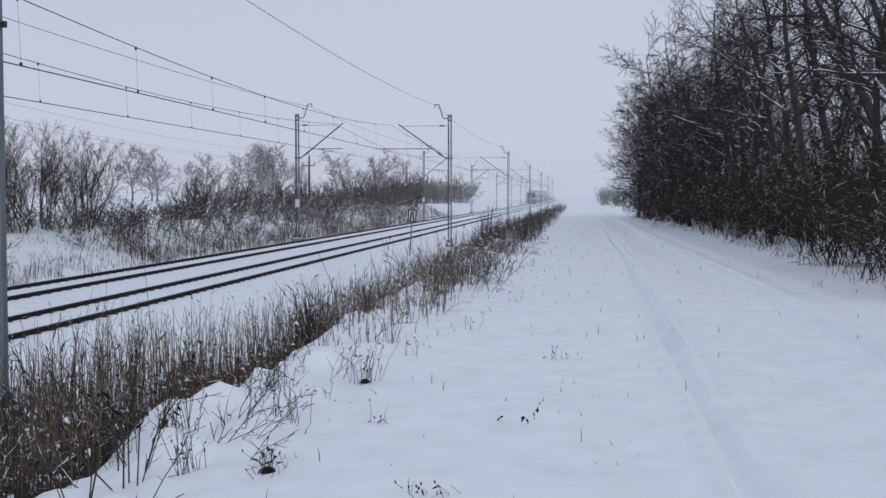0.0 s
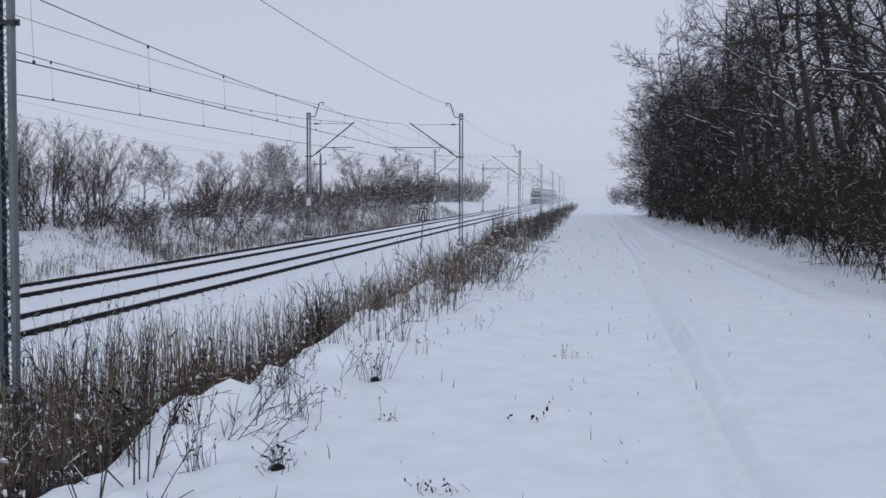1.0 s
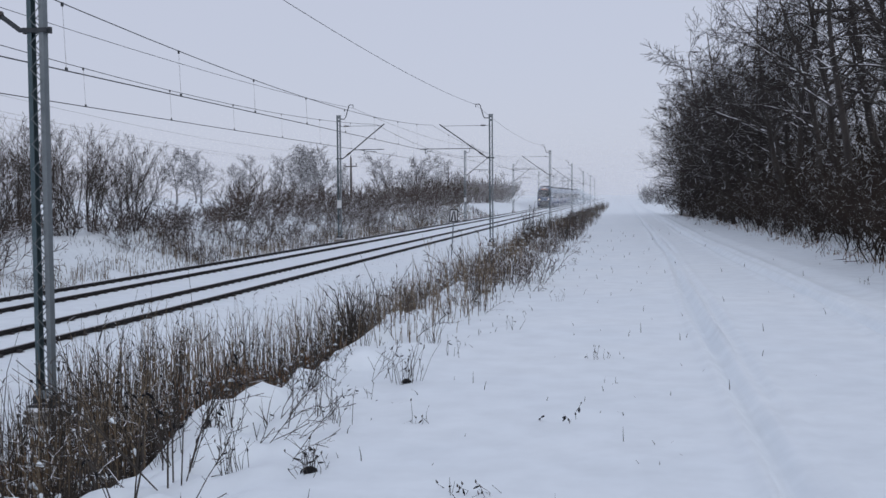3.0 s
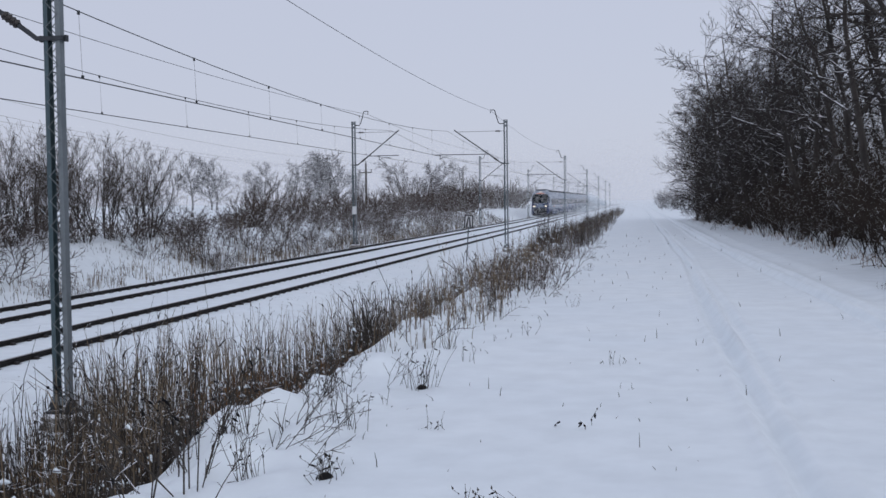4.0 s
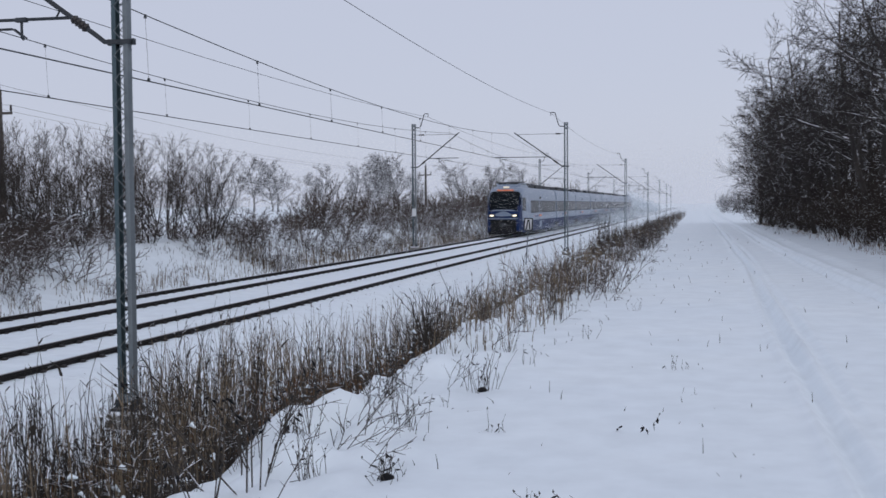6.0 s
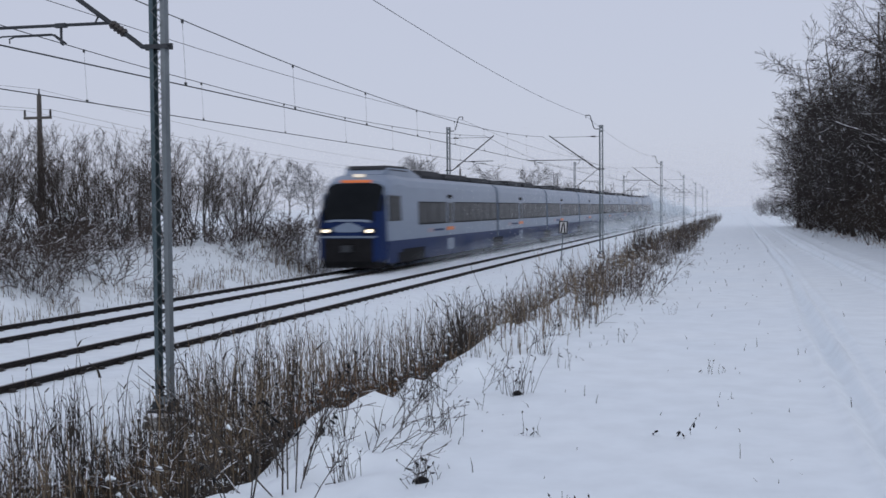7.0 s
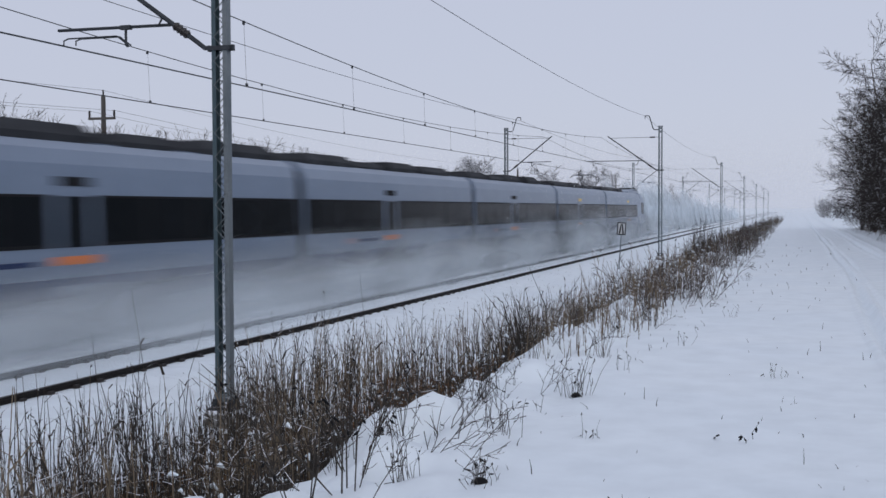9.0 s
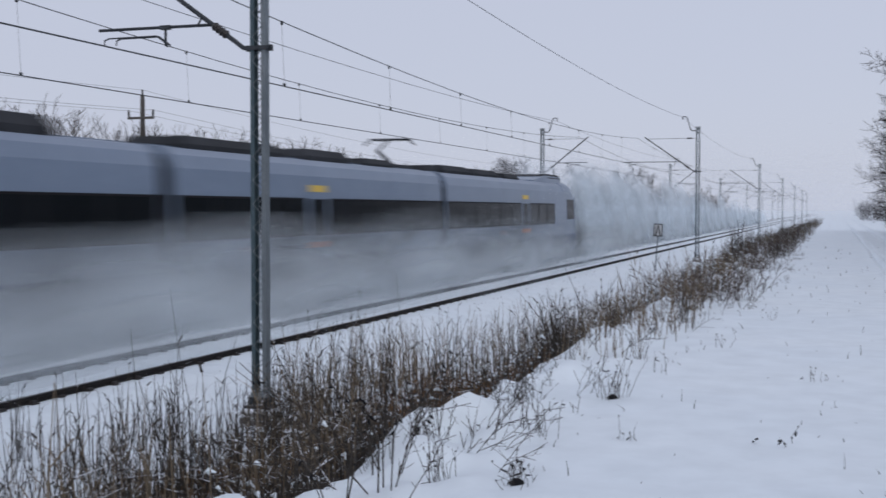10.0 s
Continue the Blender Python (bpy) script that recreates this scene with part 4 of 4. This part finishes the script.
    for k in range(150):
        clump(-17.4 - 3.6 * rng.random(), 22 + 26 * rng.random(), 4, 0.22, 0.22, dark, 0.008)
    for k in range(230):
        y = 5 + 45 * rng.random() ** 1.3
        x = -1.7 + 2.6 * rng.random() ** 2 if rng.random() < 0.85 else rng.uniform(1, 4.4)
        blade(dark, (x, y, ground_z(x, y) - 0.02), rng.uniform(0.03, 0.13), rng.gauss(0, 0.5), rng.uniform(0, 6.28), 0.0022 + 0.00015 * y, rng)
    for k in range(260):
        y = 18 + 66 * rng.random() ** 1.2
        x = 4.75 + 0.9 * rng.random() - 0.024 * max(0, y - 45)
        for j in range(5):
            blade(rust if k % 3 else reeds, (x + rng.gauss(0, 0.15), y + rng.gauss(0, 0.2), ground_z(x, y) - 0.03), rng.uniform(0.05, 0.22), rng.gauss(0, 0.5), rng.uniform(0, 6.28), 0.006, rng)
    for k in range(330):
        y = 24 + 32 * rng.random()
        x = -17.4 - 3.2 * rng.random()
        blade(dark, (x, y, ground_z(x, y) - 0.03), rng.uniform(0.06, 0.3), rng.gauss(0, 0.5), rng.uniform(0, 6.28), 0.009, rng)
    for k in range(200):
        y = 12 + 40 * rng.random()
        x = -8.3 - 1.3 * rng.random()
        blade(dark, (x, y, ground_z(x, y) - 0.02), rng.uniform(0.02, 0.07), rng.gauss(0, 0.8), rng.uniform(0, 6.28), 0.006, rng)
    tuft = Mesh()
    for k in range(3000):
        y = 5 + 30 * rng.random() ** 1.5
        x = (-3.5 if y < 18 else -2.4) - 3.0 * rng.random()
        z = ground_z(x, y) + rng.uniform(0.0, 0.7) * rng.random()
        s = rng.uniform(0.01, 0.03)
        tuft.tube([(x - s, y, z), (x + rng.gauss(0, 0.2) * s, y + rng.gauss(0, s * 0.4), z + s * 0.5), (x + s, y + rng.gauss(0, s), z - s * rng.random())], [0.3 * s, 0.75 * s, 0.25 * s], 5)
    tagged(part("caught_snow", tuft, "snow"), "small lumps of snow caught in the reeds", "snow", kind="stuff")
    tagged(part("rusty_grass", rust, "rust"), "matted rusty-brown dead grass at the foot of the reeds", "grass", kind="stuff")
    tagged(part("reed_bed", reeds, "reed"), "tall dry straw-brown reeds and grass in the ditch", "reeds", kind="stuff")
    tagged(part("dead_stalks", dark, "reed_dark"), "dark dead weed stalks along the snowy ditch", "weeds", kind="stuff")


def plant_weeds():
    rng = random.Random(41)
    label = "small dry weed sticking out of the road's snow"
    for x, y, h in ((-1.71, 8.95, 0.62), (-1.68, 5.96, 0.3), (-0.35, 7.49, 0.2), (-0.06, 9.0, 0.16), (-1.3, 7.3, 0.22), (-0.22, 10.4, 0.25), (-0.86, 5.62, 0.16), (-0.7, 5.6, 0.18), (0.26, 6.3, 0.1), (-1.55, 10.5, 0.4), (-1.2, 12.5, 0.3), (-0.9, 16, 0.3), (-1.4, 19, 0.4), (-1.0, 24, 0.35), (-2.2, 6.1, 0.75), (-2.5, 6.9, 0.85), (-2.0, 7.4, 0.6), (3.9, 19, 0.3), (-1.9, 11.5, 0.7), (-1.75, 14.5, 0.6), *[(-1.85 - 1.5 * rng.random(), 5.8 + 11 * rng.random(), rng.uniform(0.25, 0.75)) for _ in range(34)]):
        w = thing("dry_weed", label, "weed", "weeds by the road", at=pose(x, y, ground_z(x, y)))
        for k in range(22 if (x, y) in ((-1.71, 8.95), (-1.68, 5.96)) else rng.randint(4, 8) if h < 0.5 else 13):
            m = Mesh()
            a, b = rng.uniform(0, 6.28), rng.uniform(0.0, 0.55)
            hh = h * rng.uniform(0.4, 1.0)
            mid = (0.35 * b * hh * math.cos(a), 0.35 * b * hh * math.sin(a), hh * 0.55)
            e = Vector((b * hh * math.cos(a), b * hh * math.sin(a), hh * rng.uniform(0.7, 1.0)))
            b0 = Vector((rng.gauss(0, 0.05), rng.gauss(0, 0.05), -0.06))
            mid, e = Vector(mid) + b0 + Vector((rng.gauss(0, 0.03), rng.gauss(0, 0.03), 0)), e + b0
            pts, rad = [b0, mid, e], [0.0022, 0.0017, 0.001]
            if rng.random() < 0.35:
                pts += [e + Vector((0, 0, 0.006)), e + Vector((rng.gauss(0, 0.012), rng.gauss(0, 0.012), 0.02))]
                rad += [0.006, 0.001]
            m.tube(pts, rad, 4)
            part("stalk", m, "reed_dark", w)
            for leaf in range(3 if (x, y) == (-0.35, 7.49) else rng.randint(0, 1)):
                p, e = Vector(pts[1]).lerp(pts[2], rng.random()), Vector((rng.gauss(0, 0.02), rng.gauss(0, 0.02), rng.uniform(-0.04, 0.01)))
                part("withered_leaf", Mesh().tube([p, p + e * 0.5, p + e], [0.002, 0.0075 if y == 7.49 else 0.006, 0.002], 5), "black", w)
        if (x, y) in ((-1.71, 8.95), (-1.68, 5.96)):
            ring = lambda q, z: [(q * math.cos(0.7 * i) * (1 + 0.25 * math.sin(2.3 * i)), q * 0.8 * math.sin(0.7 * i), z) for i in range(9)]
            part("root_clump", Mesh().loft([ring(0.035, -0.03), ring(0.044, 0.004), ring(0.036, 0.02), ring(0.014, 0.034)]), "black", w, "dark tangled root clump")
    thin = dict(SCRUB, thin=0.0028, kids=(5, 3), up=(-0.06, 0, 0), wob=(0.14, 0.2, 0.25))
    kinds = [make_bush(500 + k, 0.75, 7, 1.6, "dark bramble twigs poking out of the snow", "brambles at the ditch edge", thin, wood="reed_dark", twig="reed_dark", name="bramble", r=0.005) for k in range(2)]
    scatter(kinds, [(-2.35, 5.9, 1.0), (-2.6, 6.5, 1.1), (-2.3, 6.6, 0.7), (-2.9, 7.6, 1.0), (-2.6, 8.4, 0.8), (-2.4, 9.3, 0.7), (-2.8, 10.4, 0.9), (-2.6, 12, 0.8), (-2.3, 14.2, 0.8), (-2.6, 16.5, 0.9)], rng)
    twiggy = dict(SCRUB, thin=0.0042, kids=(6, 4), wob=(0.12, 0.2, 0.25))
    kinds = [make_bush(520 + k, 0.85, 9, 0.9, "low grey-brown twiggy shrub with snow along the ditch", "shrubs along the ditch", twiggy, twig="bush", name="ditch_shrub", r=0.007) for k in range(3)]
    scatter(kinds, [(-1.7 - 3.0 * rng.random() ** 1.3, 17 + 62 * rng.random() ** 1.15, rng.uniform(0.55, 1.1)) for k in range(110)], rng)
    for x, y, n in ((-2.38, 5.75, 6), (-2.5, 6.15, 5), (-2.75, 6.9, 4), (-2.6, 5.6, 4)):
        c = thing("dead_canes", "dark dead canes with withered leaves leaning over the snowy bank", "weed", "canes on the bank", at=pose(x, y, ground_z(x, y)))
        for k in range(n):
            a, lean, h = rng.uniform(0, 6.28), rng.uniform(0.15, 1.2), rng.uniform(0.35, 0.8)
            end = Vector((lean * h * math.cos(a), lean * h * math.sin(a), h))
            pts = [Vector((0.04 * math.cos(a), 0.04 * math.sin(a), -0.08)), end * 0.5 + Vector((rng.gauss(0, 0.03), rng.gauss(0, 0.03), 0.03)), end]
            r = rng.uniform(0.0028, 0.006)
            cane = part("cane", Mesh().tube(pts, [r, r * 0.9, r * 0.5], 5), "reed_dark", c)
            for j in range(rng.randint(0, 4)):
                p = pts[1].lerp(end, rng.random())
                e = Vector((rng.gauss(0, 0.02), rng.gauss(0, 0.02), rng.uniform(-0.05, 0.02)))
                part("withered_leaf", Mesh().tube([p, p + e * 0.5, p + e], [0.002, 0.009, 0.002], 5), "black", cane)


# ---- trackside sign, timber poles ----
def build_sign():
    s = thing("trackside_sign", "black-framed white track sign with a black wedge on a leaning post", "sign", at=pose(-7.95, 53.6, 0, 0, 4, 0))
    part("post", Mesh().tube([(0, 0, -1.7), (0, 0, 0.75)], 0.028, 8), "steel", s)
    part("board", Mesh().box(-0.21, -0.05, 0.25, 0.21, -0.03, 0.85), "white", s)
    f = Mesh()
    f.box(-0.21, -0.062, 0.25, -0.16, -0.05, 0.85).box(0.16, -0.062, 0.25, 0.21, -0.05, 0.85).box(-0.16, -0.062, 0.25, 0.16, -0.05, 0.29).box(-0.16, -0.062, 0.8, 0.16, -0.05, 0.85)
    part("border", f, "black", s)
    w = Mesh()
    for x in (-1, 1):
        w.loft([[(x * 0.13, -0.06, 0.3), (x * 0.05, -0.06, 0.3), (x * 0.05, -0.05, 0.3), (x * 0.13, -0.05, 0.3)], [(x * 0.05, -0.06, 0.76), (0, -0.06, 0.76), (0, -0.05, 0.76), (x * 0.05, -0.05, 0.76)]])
    part("wedge", w, "black", s)


def build_poles():
    p = thing("utility_pole", "weathered timber pole with a crossarm and two insulators", "pole", "timber poles", at=pose(-27, 40, 0.2))
    part("pole", Mesh().tube([(0, 0, -0.4), (0, 0, 3), (0, 0, 6.0)], [0.13, 0.12, 0.09], 8), "timber", p)
    part("crossarm", Mesh().box(-0.62, -0.16, 5.0, 0.62, -0.08, 5.1), "timber", p)
    for x in (-0.58, 0.58):
        part("insulator", Mesh().tube([(x, -0.12, 5.1), (x, -0.12, 5.2), (x, -0.12, 5.38)], [0.03, 0.05, 0.04], 6), "insulator", p)
    part("top_insulator", Mesh().tube([(0, 0, 6.0), (0, 0, 6.22)], [0.04, 0.03], 6), "insulator", p)
    spots = [(-27, 40, 0.2), (-27, 111.8, -0.5), (-27, 177, 0.0), (-27, 245, 0.0)]
    for x, y, z in spots[1:]:
        copy_thing(p, pose(x, y, z, 0, random.uniform(-1, 1), 0))
    line = thing("pole_wires", "thin sagging wires between timber poles", "wires")
    for dx, dz in ((-0.58, 5.36), (0.58, 5.36), (0, 6.2)):
        m = Mesh()
        pts = [(-27, -30, 0.0)] + spots
        for a, b in zip(pts[:-1], pts[1:]):
            n = 12
            m.tube([(a[0] + dx, a[1] + (b[1] - a[1]) * k / n, a[2] + (b[2] - a[2]) * k / n + dz - 0.7 * (1 - (2 * k / n - 1) ** 2)) for k in range(n + 1)], 0.006, 4)
        part("wire", m, "wire", line)


# ---- flakes in the air: still ones standing in for haze, and the snow cloud that the train whirls up ----
def flakes(rng, count, place, size):
    """Small single triangles, each turned at random."""
    c = np.array([place() for _ in range(count)]) if not isinstance(place, np.ndarray) else place
    a = rng.normal(size=(len(c), 3))
    a /= np.linalg.norm(a, axis=1)[:, None]
    b = rng.normal(size=(len(c), 3))
    b -= a * (a * b).sum(1)[:, None]
    b /= np.linalg.norm(b, axis=1)[:, None]
    s = (size * rng.uniform(0.6, 1.3, len(c)) if np.isscalar(size) else size)[:, None]
    v = np.stack([c + a * s, c - a * s * 0.5 + b * s * 0.87, c - a * s * 0.5 - b * s * 0.87], 1).reshape(-1, 3)
    return v


def flake_object(name, v, label):
    n = len(v) // 3
    me = bpy.data.meshes.new(name)
    me.vertices.add(len(v))
    me.vertices.foreach_set("co", v.astype(np.float32).ravel())
    me.loops.add(len(v))
    me.loops.foreach_set("vertex_index", np.arange(len(v), dtype=np.int32))
    me.polygons.add(n)
    me.polygons.foreach_set("loop_start", np.arange(0, len(v), 3, dtype=np.int32))
    me.materials.append(M["flake"])
    me.update(calc_edges=True)
    return tagged(new(name, me), label, "snow", kind="stuff")


def snow_haze():
    rng = np.random.default_rng(5)
    vs = []
    # bands of still flakes, sized by distance, added to imitate haze
    for y0, y1, cover in ((52, 95, 0.04), (95, 150, 0.065), (150, 220, 0.19), (220, 310, 0.18), (310, 420, 0.15), (420, 600, 0.28)):
        ym = (y0 + y1) / 2
        size = ym * 0.0002
        xl, xr, zt = -0.45 * ym if ym < 300 else -110, 7 + 0.015 * ym, 0.1 + 0.065 * ym if ym < 120 else 8 + 0.01 * ym
        n = int((xr - xl) * (zt + 1) * cover * 0.72 / (1.3 * size * size * 0.5))
        c = np.stack([rng.uniform(xl, xr, n), rng.uniform(y0, y1, n), -1.0 + (zt + 1) * rng.random(n) ** 1.15], 1)
        vs.append(flakes(rng, n, c, size))
    flake_object("snow_haze", np.concatenate(vs), "fine still flakes standing in for haze over the line")


def snow_clouds():
    """Pieces of the whirled-up snow, each set beside or behind the train; returns them with their place along it."""
    rng = np.random.default_rng(6)
    pieces = []
    for k in range(10):
        y0 = 6 + 20.0 * k
        behind = y0 > 150
        grow_k = min(1.0, 0.22 + k / 8)
        n = int(2500 + 5500 * grow_k)
        y = rng.uniform(-10, 10, n)
        puff = 0.6 + 0.4 * np.sin(y * 0.9 + k) * np.sin(y * 0.37 + 2 * k)
        top = (0.5 + 2.2 * grow_k) * (0.55 + 0.6 * puff) if not behind else 3.2 + 0 * y
        z = -1.1 + top * rng.random(n) ** 1.7
        if behind:
            x = rng.normal(-14.2, 2.0, n)
        else:
            x = np.where(rng.random(n) < 0.8, -13.2 + np.abs(rng.normal(0, 0.5 + 1.1 * grow_k, n)), -16.3 - np.abs(rng.normal(0, 1.0, n)))
        c = np.stack([x - TRACK_F, y, z + 1.0], 1)
        ob = flake_object("snow_cloud", flakes(rng, n, c, 0.011), "powder snow whirled up along the running train")
        ob["group"] = "whirled-up snow"
        pieces.append((y0 + 10, ob))
    # soft puffs of powder: gently bowed sheets of dust, ever higher and wider towards the tail
    r = random.Random(8)
    for row, (off, share) in enumerate(((1.62, 1.0), (2.5, 0.9), (3.4, 0.8), (4.3, 0.45), (-2.2, 0.8), (0.4, 0.0), (-0.9, 0.0), (1.3, 0.0))):
        y = 9 + 6 * row
        while y < 330:
            g = min(1.0, 0.16 + y / 90)
            tail = y > 150
            ln, ht = r.uniform(11, 17), (0.75 + min(y, 112) / 72 * max(share, 0.4)) * r.uniform(0.75, 1.2) * (2.6 - (y - 150) / 130 if tail else 1)
            if (share == 0.0 and not tail) or (share and g * share < 0.25) or (tail and 0 < share < 0.8):
                y += 8
                continue
            m, cols = Mesh(), 9
            ph = r.uniform(0, 6)
            for j in range(cols):
                u = j / (cols - 1)
                x = off * (0.55 if tail and off > 0 else 1) + (0.1 if tail else 0.3) * math.sin(3 * u + ph)
                back = 0.25 * ht if tail else 0.0
                wave = 0.05 if tail else 0.22
                m.v += [(x + wave * math.sin(5 * u + ph), ln * (u - 0.5), -0.12), (x - 0.4 * back, ln * (u - 0.5), ht * 0.5), (x - back + wave * math.sin(4 * u - ph), ln * (u - 0.5), ht)]
            m.f += [(3 * j + q, 3 * j + 3 + q, 3 * j + 4 + q, 3 * j + 1 + q) for j in range(cols - 1) for q in (0, 1)]
            puff = tagged(part("snow_puff", m, "thick_powder" if tail else "thin_powder" if y < 58 else "powder", smooth=True), "soft puff of powder snow drifting off the train", "snow", "puffs of powder snow", "stuff")
            pieces.append((y, puff))
            y += ln * r.uniform(0.42, 0.6)
    return pieces


clouds = snow_clouds()
snow_haze()
plant_right_wood()
plant_left_bank()
plant_ditch()
plant_weeds()
build_sign()
build_poles()
build_rails()


# ---- what moves: the train and its snow ----
def motions():
    start, speed = 355.3, 44.7
    TIMES = [0.0, 0.1] + [0.5 * k for k in range(1, 20)] + [9.9, 10.0]
    walk(train, [(t, pose(TRACK_F, start - speed * t, RAIL_TOP)) for t in TIMES])
    for along, ob in clouds:
        walk(ob, [(t, pose(TRACK_F, start + along - speed * t, RAIL_TOP)) for t in TIMES])


motions()
